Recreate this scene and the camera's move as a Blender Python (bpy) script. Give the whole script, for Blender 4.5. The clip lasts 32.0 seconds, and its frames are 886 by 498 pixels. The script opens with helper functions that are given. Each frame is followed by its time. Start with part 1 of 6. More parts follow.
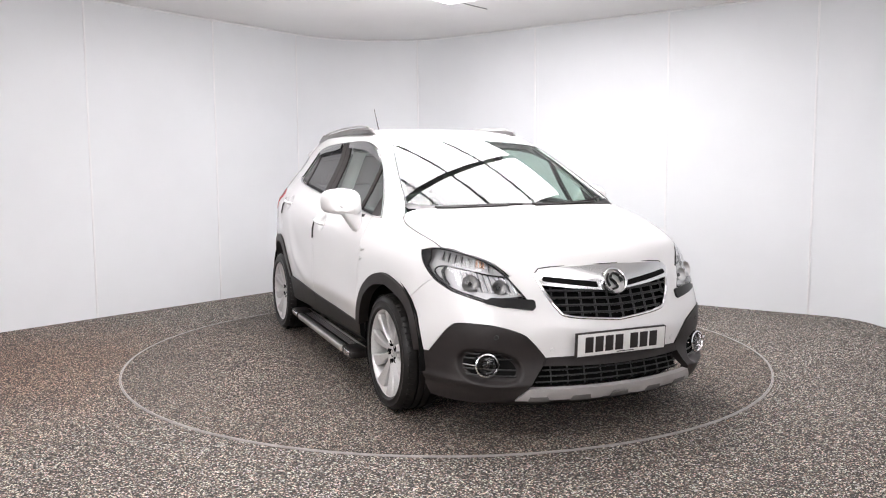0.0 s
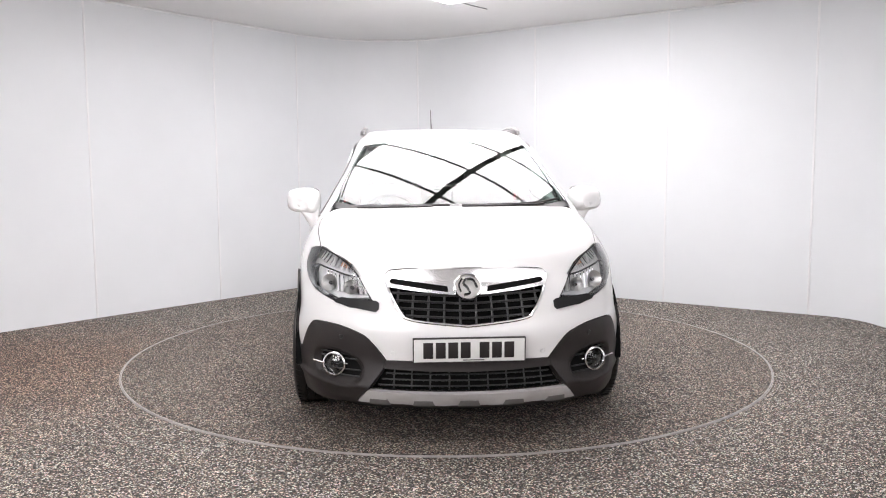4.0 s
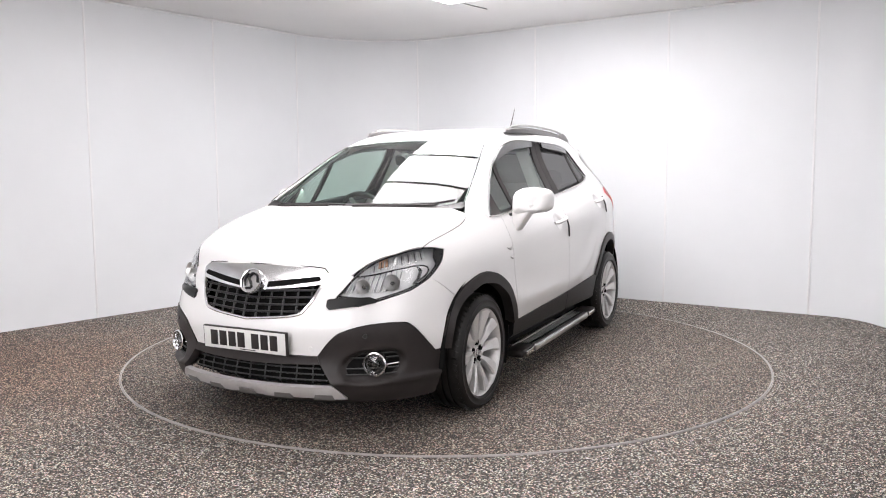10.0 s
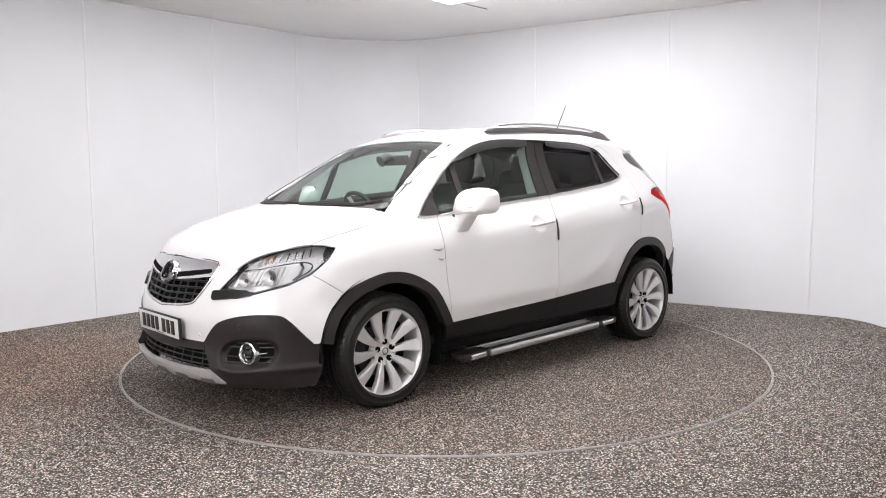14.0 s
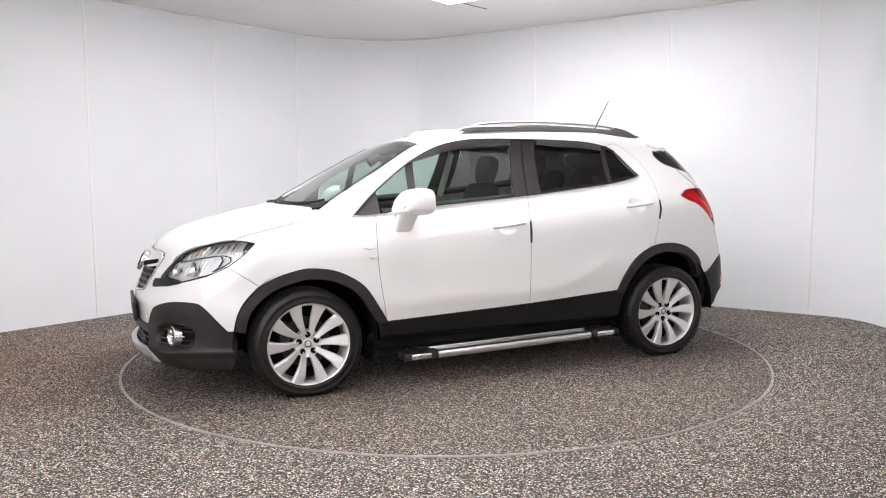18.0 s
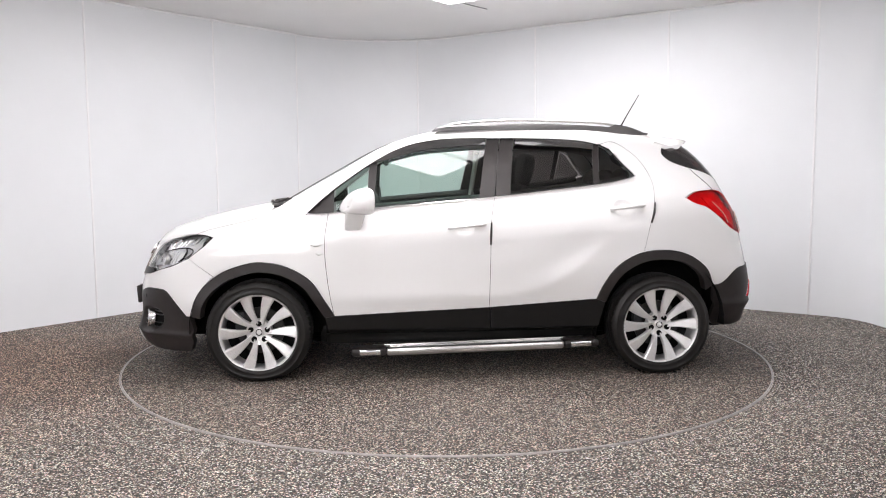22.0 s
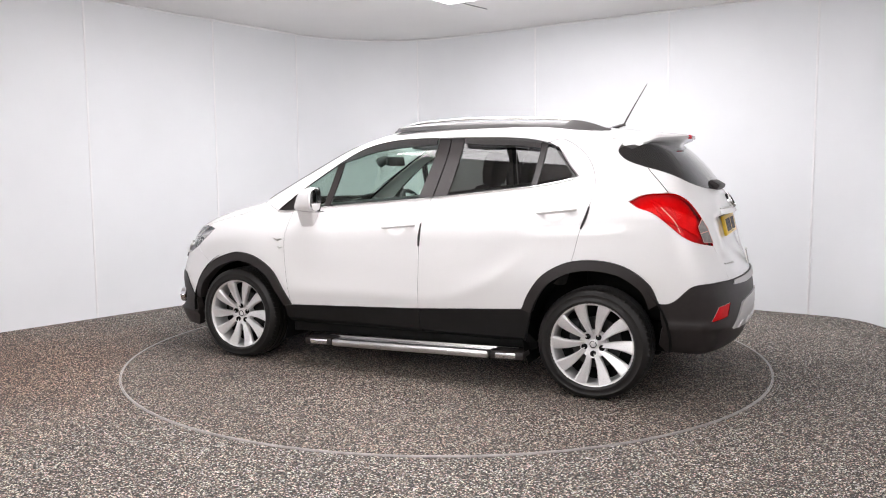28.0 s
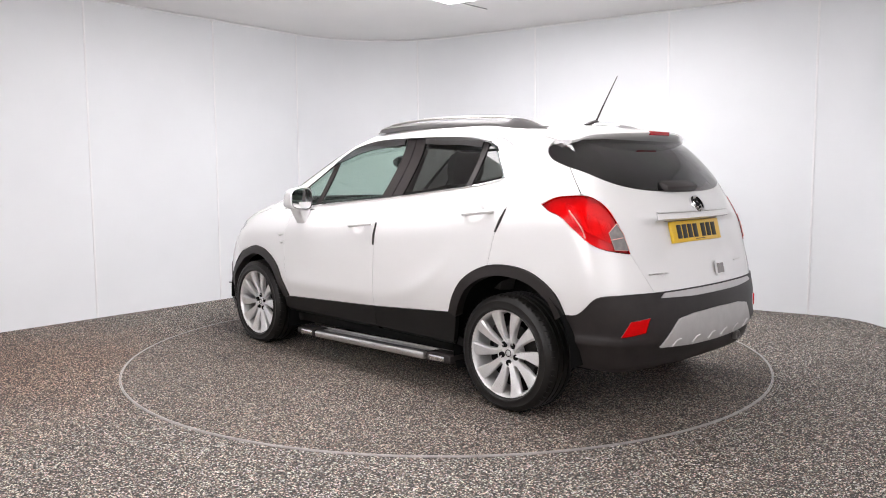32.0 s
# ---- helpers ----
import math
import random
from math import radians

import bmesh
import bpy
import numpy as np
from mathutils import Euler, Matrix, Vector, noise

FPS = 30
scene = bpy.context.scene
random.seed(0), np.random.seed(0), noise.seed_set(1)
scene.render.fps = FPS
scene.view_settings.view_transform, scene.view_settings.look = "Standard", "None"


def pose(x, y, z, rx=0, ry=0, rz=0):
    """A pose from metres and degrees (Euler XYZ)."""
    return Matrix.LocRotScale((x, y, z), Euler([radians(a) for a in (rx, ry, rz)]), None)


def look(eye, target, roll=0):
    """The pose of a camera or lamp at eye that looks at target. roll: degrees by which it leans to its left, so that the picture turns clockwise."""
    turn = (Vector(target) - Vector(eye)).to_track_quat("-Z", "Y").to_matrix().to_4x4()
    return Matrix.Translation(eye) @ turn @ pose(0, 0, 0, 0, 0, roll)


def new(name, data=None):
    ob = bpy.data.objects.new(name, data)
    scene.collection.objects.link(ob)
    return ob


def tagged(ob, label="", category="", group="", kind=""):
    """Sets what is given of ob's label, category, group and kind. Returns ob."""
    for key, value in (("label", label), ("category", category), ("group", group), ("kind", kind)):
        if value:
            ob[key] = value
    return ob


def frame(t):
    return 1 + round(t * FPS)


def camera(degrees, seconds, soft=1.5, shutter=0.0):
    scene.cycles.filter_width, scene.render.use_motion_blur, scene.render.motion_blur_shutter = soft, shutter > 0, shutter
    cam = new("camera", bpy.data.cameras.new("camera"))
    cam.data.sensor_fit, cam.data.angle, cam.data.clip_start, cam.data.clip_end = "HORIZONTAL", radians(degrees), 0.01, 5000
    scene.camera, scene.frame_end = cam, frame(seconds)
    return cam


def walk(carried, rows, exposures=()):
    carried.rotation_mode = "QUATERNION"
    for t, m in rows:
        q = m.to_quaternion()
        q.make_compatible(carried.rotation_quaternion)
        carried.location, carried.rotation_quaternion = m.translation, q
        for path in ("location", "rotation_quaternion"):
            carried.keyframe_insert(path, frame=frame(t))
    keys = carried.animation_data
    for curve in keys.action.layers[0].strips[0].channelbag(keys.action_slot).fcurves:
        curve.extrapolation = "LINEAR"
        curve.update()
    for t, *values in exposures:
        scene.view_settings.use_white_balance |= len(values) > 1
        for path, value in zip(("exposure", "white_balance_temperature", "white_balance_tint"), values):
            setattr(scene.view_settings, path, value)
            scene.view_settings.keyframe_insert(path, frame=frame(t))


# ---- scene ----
# ---------------------------------------------------------------- camera
EYE = (0.0, -5.7304, 1.2923)
TARGET = (-0.0031 * 4.0, -1.7304, 1.2923 - 4.0 * math.tan(0.0951))
cam = camera(58.93, 32.0, soft=1.05)
walk(cam, [(0, look(EYE, TARGET, -0.32)), (32, look(EYE, TARGET, -0.32))])


def heading(t):
    """Turn of the turntable, in degrees."""
    return -65.587 - 5.14261 * t - 0.00605 * t ** 2 + 8.8158e-4 * t ** 3 - 1.7384e-5 * t ** 4


# ---------------------------------------------------------------- world and light
CEIL = 2.87
world = bpy.data.worlds.new("world")
scene.world = world
world.use_nodes = True
world.node_tree.nodes["Background"].inputs[0].default_value = (0.9, 0.95, 1.0, 1)
world.node_tree.nodes["Background"].inputs[1].default_value = 0.05
scene.view_settings.exposure = 0.0
LIGHT = 12.0        # glow of the light box over the car
OVER = 4.2         # glow of the two unseen fill panels added on the ceiling before the camera
FRONT = 7.3        # glow of the unseen upright lights behind the camera, the right one added fill


# ---------------------------------------------------------------- materials
def material(name, base=(0.8, 0.8, 0.8), rough=0.5, metal=0.0, **more):
    m = bpy.data.materials.new(name)
    m.use_nodes = True
    b = m.node_tree.nodes["Principled BSDF"]
    b.inputs["Base Color"].default_value = (*base, 1)
    b.inputs["Roughness"].default_value = rough
    b.inputs["Metallic"].default_value = metal
    for k, v in more.items():
        b.inputs[k.replace("_", " ")].default_value = v
    return m


def node(m, kind, **props):
    n = m.node_tree.nodes.new(kind)
    for k, v in props.items():
        if k in n.inputs:
            n.inputs[k].default_value = v
    return n


def join(m, a, b):
    m.node_tree.links.new(a, b)


def coords(m, scale=1.0):
    tc = node(m, "ShaderNodeTexCoord")
    mp = node(m, "ShaderNodeMapping")
    mp.inputs["Scale"].default_value = (scale, scale, scale) if not isinstance(scale, tuple) else scale
    join(m, tc.outputs["Object"], mp.inputs["Vector"])
    return mp.outputs["Vector"]


def ramp(m, src, stops):
    r = node(m, "ShaderNodeValToRGB")
    e = r.color_ramp.elements
    while len(e) < len(stops):
        e.new(0.5)
    for q, (p, c) in zip(e, stops):
        q.position = p
        q.color = (*c, 1) if len(c) == 3 else c
    join(m, src, r.inputs["Fac"])
    return r.outputs["Color"]


def noise_of(m, scale, detail=3.0, rough=0.55, vec=None):
    n = node(m, "ShaderNodeTexNoise", Scale=scale, Detail=detail, Roughness=rough)
    join(m, vec if vec is not None else coords(m), n.inputs["Vector"])
    return n.outputs["Fac"]


def mix(m, fac, a, b, kind="MIX"):
    n = node(m, "ShaderNodeMix")
    n.data_type, n.blend_type = "RGBA", kind
    for sock, v in ((n.inputs[0], fac), (n.inputs[6], a), (n.inputs[7], b)):
        if isinstance(v, (int, float)):
            sock.default_value = v
        elif isinstance(v, tuple):
            sock.default_value = (*v, 1)
        else:
            join(m, v, sock)
    return n.outputs[2]


def bump(m, height, strength=0.3, distance=0.002):
    n = node(m, "ShaderNodeBump", Strength=strength, Distance=distance)
    join(m, height, n.inputs["Height"])
    join(m, n.outputs["Normal"], m.node_tree.nodes["Principled BSDF"].inputs["Normal"])


def bsdf(m):
    return m.node_tree.nodes["Principled BSDF"]


def worn(name, base, rough, vary=0.12, scale=6.0, grain=220.0, relief=0.08, metal=0.0, **more):
    """A paint, plastic or metal with faint blotches and fine grain."""
    m = material(name, base, rough, metal, **more)
    v = coords(m)
    lo = tuple(c * (1 - vary) for c in base)
    hi = tuple(min(1, c * (1 + vary)) for c in base)
    join(m, ramp(m, noise_of(m, scale, 4, 0.6, v), [(0.3, lo), (0.7, hi)]), bsdf(m).inputs["Base Color"])
    fine = noise_of(m, grain, 2, 0.5, v)
    join(m, ramp(m, fine, [(0.3, (rough * 0.9,) * 3), (0.7, (min(1, rough * 1.12),) * 3)]), bsdf(m).inputs["Roughness"])
    if relief:
        bump(m, fine, relief, 0.001)
    return m


def gravel(name, tint, pale, stain=None):
    """Resin-bound stone chippings, 4 to 8 mm: black, grey, brown and a share of pale ones."""
    m = material(name, (0.2, 0.2, 0.2), 0.75)
    v = coords(m)
    cell = node(m, "ShaderNodeTexVoronoi", Scale=155.0)
    join(m, v, cell.inputs["Vector"])
    sep = node(m, "ShaderNodeSeparateColor")
    join(m, cell.outputs["Color"], sep.inputs["Color"])
    stone = ramp(m, sep.outputs[0], [(0.0, (0.006, 0.006, 0.006)), (0.34, (0.024, 0.022, 0.021)), (0.5, (0.085, 0.078, 0.073)),
                                     (0.62, (0.14, 0.098, 0.075)), (0.76, (0.25, 0.23, 0.22)), (0.93, (pale, pale * 0.96, pale * 0.93))])
    # single stones lean to red, green or blue
    hue = mix(m, 0.75, (1.0, 1.0, 1.0), ramp(m, sep.outputs[1], [(0.0, (1.0, 0.62, 0.6)), (0.35, (0.95, 1.0, 0.8)), (0.65, (0.75, 1.0, 0.9)), (1.0, (0.9, 0.8, 1.0))]))
    stone = mix(m, 1.0, stone, hue, "MULTIPLY")
    tone = ramp(m, noise_of(m, 1.3, 4, 0.65, v), [(0.3, tuple(c * 0.78 for c in tint)), (0.7, tint)])
    col = mix(m, 1.0, stone, tone, "MULTIPLY")
    if stain:
        # brown dirt tracked across one side
        far = node(m, "ShaderNodeVectorMath")
        far.operation = "DISTANCE"
        far.inputs[1].default_value = stain
        join(m, v, far.inputs[0])
        sub = node(m, "ShaderNodeMath")
        sub.operation = "MULTIPLY_ADD"
        join(m, noise_of(m, 2.2, 4, 0.7, v), sub.inputs[0])
        sub.inputs[1].default_value = 1.6
        join(m, far.outputs["Value"], sub.inputs[2])
        patch = ramp(m, sub.outputs[0], [(0.0, (0.98, 0.74, 0.61)), (0.55, (0.97, 0.79, 0.69)), (1.0, (1, 1, 1))])
        scale_ = node(m, "ShaderNodeMath")
        scale_.operation = "MULTIPLY"
        scale_.inputs[1].default_value = 0.36
        join(m, sub.outputs[0], scale_.inputs[0])
        join(m, scale_.outputs[0], patch.node.inputs["Fac"])
        col = mix(m, 1.0, col, patch, "MULTIPLY")
    gap = ramp(m, cell.outputs["Distance"], [(0.0, (1, 1, 1)), (0.5, (0.85, 0.85, 0.85)), (0.78, (0.25, 0.25, 0.25))])
    col = mix(m, 1.0, col, gap, "MULTIPLY")
    join(m, col, bsdf(m).inputs["Base Color"])
    inv = ramp(m, cell.outputs["Distance"], [(0.0, (1, 1, 1)), (0.8, (0, 0, 0))])
    bump(m, inv, 0.8, 0.003)
    return m


M = {}
M["floor"] = gravel("floor_chippings", (1.66, 1.56, 1.50), 0.66, (-3.2, -0.6, 0.0))
M["table"] = gravel("turntable_chippings", (1.40, 1.25, 1.16), 0.58)
M["wall"] = worn("wall_white", (0.765, 0.78, 0.80), 0.4, 0.03, 0.8, 90, 0.03)
M["ceil"] = worn("ceiling_white", (0.845, 0.84, 0.837), 0.6, 0.03, 0.7, 90, 0.03)
M["joint"] = worn("joint_trim", (0.83, 0.83, 0.84), 0.35, 0.04, 3, 60, 0.0)
M["ring"] = worn("ring_metal", (0.40, 0.38, 0.365), 0.4, 0.25, 9, 80, 0.1, 0.3)
M["paint"] = material("car_white_paint", (0.79, 0.78, 0.775), 0.36, 0.0, Coat_Weight=1.0, Coat_Roughness=0.09)
M["black"] = worn("black_plastic", (0.019, 0.0152, 0.0147), 0.48, 0.2, 14, 500, 0.12, Specular_IOR_Level=0.4)
M["gloss"] = worn("gloss_black", (0.012, 0.012, 0.013), 0.12, 0.15, 8, 300, 0.0)
M["cavity"] = material("dark_cavity", (0.008, 0.008, 0.008), 0.9, Specular_IOR_Level=0.08)
M["rubber"] = worn("tyre_rubber", (0.011, 0.0098, 0.0092), 0.42, 0.25, 11, 240, 0.12, Specular_IOR_Level=0.32)
M["chrome"] = worn("chrome", (0.82, 0.82, 0.83), 0.07, 0.03, 12, 200, 0.0, 1.0)
M["bar_chrome"] = worn("chrome_grille_bar", (0.84, 0.84, 0.85), 0.2, 0.03, 12, 200, 0.0, 1.0)
M["satin"] = worn("satin_aluminium", (0.66, 0.65, 0.64), 0.3, 0.06, 20, 260, 0.03, 1.0)
M["alloy"] = worn("alloy_silver_paint", (0.70, 0.69, 0.685), 0.3, 0.05, 14, 400, 0.02, 0.4, Coat_Weight=0.5, Coat_Roughness=0.1)
M["silver"] = worn("skid_silver_paint", (0.52, 0.505, 0.50), 0.36, 0.06, 14, 400, 0.03, 0.25)
M["disc"] = worn("brake_disc", (0.07, 0.068, 0.066), 0.45, 0.2, 30, 300, 0.05, 1.0)
M["seat"] = worn("seat_cloth", (0.085, 0.082, 0.078), 0.85, 0.12, 20, 600, 0.3)
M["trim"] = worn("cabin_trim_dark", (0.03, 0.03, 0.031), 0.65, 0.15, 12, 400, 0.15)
M["lining"] = worn("cabin_lining_pale", (0.52, 0.51, 0.485), 0.8, 0.06, 10, 500, 0.15)
M["notch"] = worn("skid_recess_shade", (0.16, 0.155, 0.15), 0.45, 0.1, 14, 300, 0.05)
M["plate_w"] = worn("plate_white", (0.74, 0.74, 0.72), 0.3, 0.03, 20, 200, 0.0)
M["plate_y"] = worn("plate_yellow", (0.78, 0.50, 0.03), 0.3, 0.04, 20, 200, 0.0)
M["amber"] = material("amber_plastic", (0.64, 0.36, 0.24), 0.2)
M["lens_grey"] = worn("clear_lens_ribbed", (0.24, 0.22, 0.215), 0.18, 0.2, 30, 120, 0.3)


def glass(name, tint, gloss=0.01, spec=1.0, base=0.05):
    """A thin pane: tinted see-through with the reflections of glass."""
    m = bpy.data.materials.new(name)
    m.use_nodes = True
    nt = m.node_tree
    nt.nodes.remove(nt.nodes["Principled BSDF"])
    t = node(m, "ShaderNodeBsdfTransparent")
    t.inputs["Color"].default_value = (*tint, 1)
    g = node(m, "ShaderNodeBsdfGlossy")
    g.inputs["Color"].default_value = (spec, spec, spec, 1)
    g.inputs["Roughness"].default_value = gloss
    # gloss grows towards grazing angles, alike on both sides of the pane
    f = node(m, "ShaderNodeLayerWeight")
    f.inputs["Blend"].default_value = 0.5
    p = node(m, "ShaderNodeMath")
    p.operation = "POWER"
    p.inputs[1].default_value = 4.2
    join(m, f.outputs["Facing"], p.inputs[0])
    q = node(m, "ShaderNodeMath")
    q.operation = "MULTIPLY_ADD"
    q.inputs[1].default_value, q.inputs[2].default_value = 0.92, base
    join(m, p.outputs[0], q.inputs[0])
    w = node(m, "ShaderNodeMixShader")
    join(m, q.outputs[0], w.inputs[0])
    join(m, t.outputs[0], w.inputs[1])
    join(m, g.outputs[0], w.inputs[2])
    join(m, w.outputs[0], nt.nodes["Material Output"].inputs["Surface"])
    return m


M["glass"] = glass("green_tinted_glass", (0.70, 0.82, 0.765))
M["privacy"] = glass("privacy_glass", (0.165, 0.154, 0.15), base=0.036)
M["visor"] = glass("smoked_visor", (0.14, 0.14, 0.15), base=0.2)
M["clear"] = glass("clear_lens", (0.93, 0.94, 0.95))
M["lens_red"] = glass("red_lens", (0.92, 0.04, 0.055), 0.05, spec=0.5, base=0.03)


def glow(name, colour, strength):
    m = bpy.data.materials.new(name)
    m.use_nodes = True
    b = bsdf(m)
    b.inputs["Base Color"].default_value = (0.8, 0.8, 0.8, 1)
    b.inputs["Emission Color"].default_value = (*colour, 1)
    b.inputs["Emission Strength"].default_value = strength
    return m


M["glow"] = glow("light_box_diffuser", (1.0, 0.965, 0.985), LIGHT)
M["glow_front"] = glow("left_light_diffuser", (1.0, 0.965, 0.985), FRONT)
M["glow_front_fill"] = glow("right_fill_diffuser", (1.0, 0.965, 0.985), FRONT * 0.36)
M["glow_over"] = glow("left_ceiling_fill", (1.0, 0.965, 0.985), OVER)
M["glow_over2"] = glow("right_ceiling_fill", (1.0, 0.965, 0.985), OVER * 0.5)
M["beam"] = worn("light_box_frame", (0.16, 0.16, 0.16), 0.5, 0.1, 5, 80, 0.05)


# ---------------------------------------------------------------- mesh helpers
def finish(bm, name, mat, smooth=True):
    bmesh.ops.recalc_face_normals(bm, faces=bm.faces[:])
    me = bpy.data.meshes.new(name)
    bm.to_mesh(me)
    bm.free()
    if mat is not None:
        me.materials.append(M[mat] if isinstance(mat, str) else mat)
    if smooth:
        me.shade_smooth()
        me.set_sharp_from_angle(angle=radians(38))
    return me


def part(name, bm, mat, parent, label="", smooth=True):
    ob = new(name, finish(bm, name, mat, smooth))
    ob.parent = parent
    return tagged(ob, label)


def thing(name, bm, mat, label, category, group="", kind="", smooth=True):
    return tagged(new(name, finish(bm, name, mat, smooth)), label, category, group, kind)


def empty(name, label, category, m=None, group="", kind=""):
    ob = new(name)
    ob.empty_display_size = 0.1
    if m is not None:
        ob.matrix_basis = m
    return tagged(ob, label, category, group, kind)


def box(bm, c, s, bevel=0.0, m=None):
    """A box of centre c and size s, its edges rounded by bevel."""
    r = bmesh.ops.create_cube(bm, size=1.0)
    vs = r["verts"]
    for v in vs:
        v.co = Vector((v.co.x * s[0], v.co.y * s[1], v.co.z * s[2]))
    if bevel:
        es = list({e for v in vs for e in v.link_edges})
        q = bmesh.ops.bevel(bm, geom=es, offset=bevel, segments=2, affect="EDGES", profile=0.5)
        vs = list({v for f in q["faces"] for v in f.verts} | {v for v in vs if v.is_valid})
    mm = Matrix.Translation(c) @ (m if m is not None else Matrix())
    for v in vs:
        v.co = mm @ v.co
    return vs


def lathe(bm, prof, n=48, closed=False, axis="y"):
    """Turns (radius, offset) pairs about the y axis."""
    rings = []
    for i in range(n):
        a = 2 * math.pi * i / n
        c, s = math.cos(a), math.sin(a)
        rings.append([bm.verts.new((r * c, o, r * s) if axis == "y" else (r * c, r * s, o)) for r, o in prof])
    for i in range(n):
        a, b = rings[i], rings[(i + 1) % n]
        for j in range(len(prof) - (0 if closed else 1)):
            k = (j + 1) % len(prof)
            bm.faces.new((a[j], a[k], b[k], b[j]))


def tube(bm, pts, r, n=10, flat=1.0, caps=True):
    """A round or flattened bar along points; r may be a list."""
    pts = [Vector(p) for p in pts]
    rings = []
    for i, p in enumerate(pts):
        d = (pts[min(i + 1, len(pts) - 1)] - pts[max(i - 1, 0)]).normalized()
        up = Vector((0, 0, 1)) if abs(d.z) < 0.9 else Vector((1, 0, 0))
        a = d.cross(up).normalized()
        b = a.cross(d)
        rr = r[i] if isinstance(r, (list, tuple)) else r
        rings.append([bm.verts.new(p + a * rr * math.cos(2 * math.pi * k / n) + b * rr * flat * math.sin(2 * math.pi * k / n)) for k in range(n)])
    for u, v in zip(rings, rings[1:]):
        for k in range(n):
            bm.faces.new((u[k], u[(k + 1) % n], v[(k + 1) % n], v[k]))
    if caps:
        bm.faces.new(rings[0][::-1])
        bm.faces.new(rings[-1])


def cr(pts, n=6):
    """A smooth open curve through the points, in two or three dimensions."""
    P = np.array(pts, float)
    P = np.vstack([2 * P[0] - P[1], P, 2 * P[-1] - P[-2]])
    out = []
    for i in range(1, len(P) - 2):
        a, b, c, d = P[i - 1:i + 3]
        for t in np.linspace(0, 1, n, endpoint=False):
            out.append(b + 0.5 * t * (c - a + t * (2 * a - 5 * b + 4 * c - d + t * (3 * (b - c) + d - a))))
    out.append(P[-2])
    return np.array(out)


# ---------------------------------------------------------------- the room
# the walls' line on the floor: back corner rounded, the two visible walls long and nearly straight
def rounded(corners, n=9):
    out = []
    for i, (x, y, r) in enumerate(corners):
        p, a, b = Vector((x, y)), Vector(corners[i - 1][:2]), Vector(corners[(i + 1) % len(corners)][:2])
        u, v = (a - p).normalized(), (b - p).normalized()
        ang = u.angle(v)
        cut = r / math.tan(ang / 2)
        c = p + (u + v).normalized() * (r / math.sin(ang / 2))
        s, e = p + u * cut - c, p + v * cut - c
        t0, t1 = math.atan2(s.y, s.x), math.atan2(e.y, e.x)
        dt = (t1 - t0 + math.pi) % (2 * math.pi) - math.pi
        out += [(c.x + r * math.cos(t0 + dt * k / n), c.y + r * math.sin(t0 + dt * k / n)) for k in range(n + 1)]
    return out


PLAN = rounded([(-0.92, 4.17, 1.3), (3.62, 1.13, 0.55), (4.35, -6.9, 1.0), (-4.6, -6.9, 1.0), (-4.28, -0.02, 0.9)])


def walk_line(pts, step):
    """Even steps along a closed line: points and distances."""
    P = [Vector(p) for p in pts] + [Vector(pts[0])]
    out, d = [], 0.0
    for a, b in zip(P, P[1:]):
        n = max(1, int((b - a).length / step))
        for k in range(n):
            out.append(a.lerp(b, k / n))
    return out


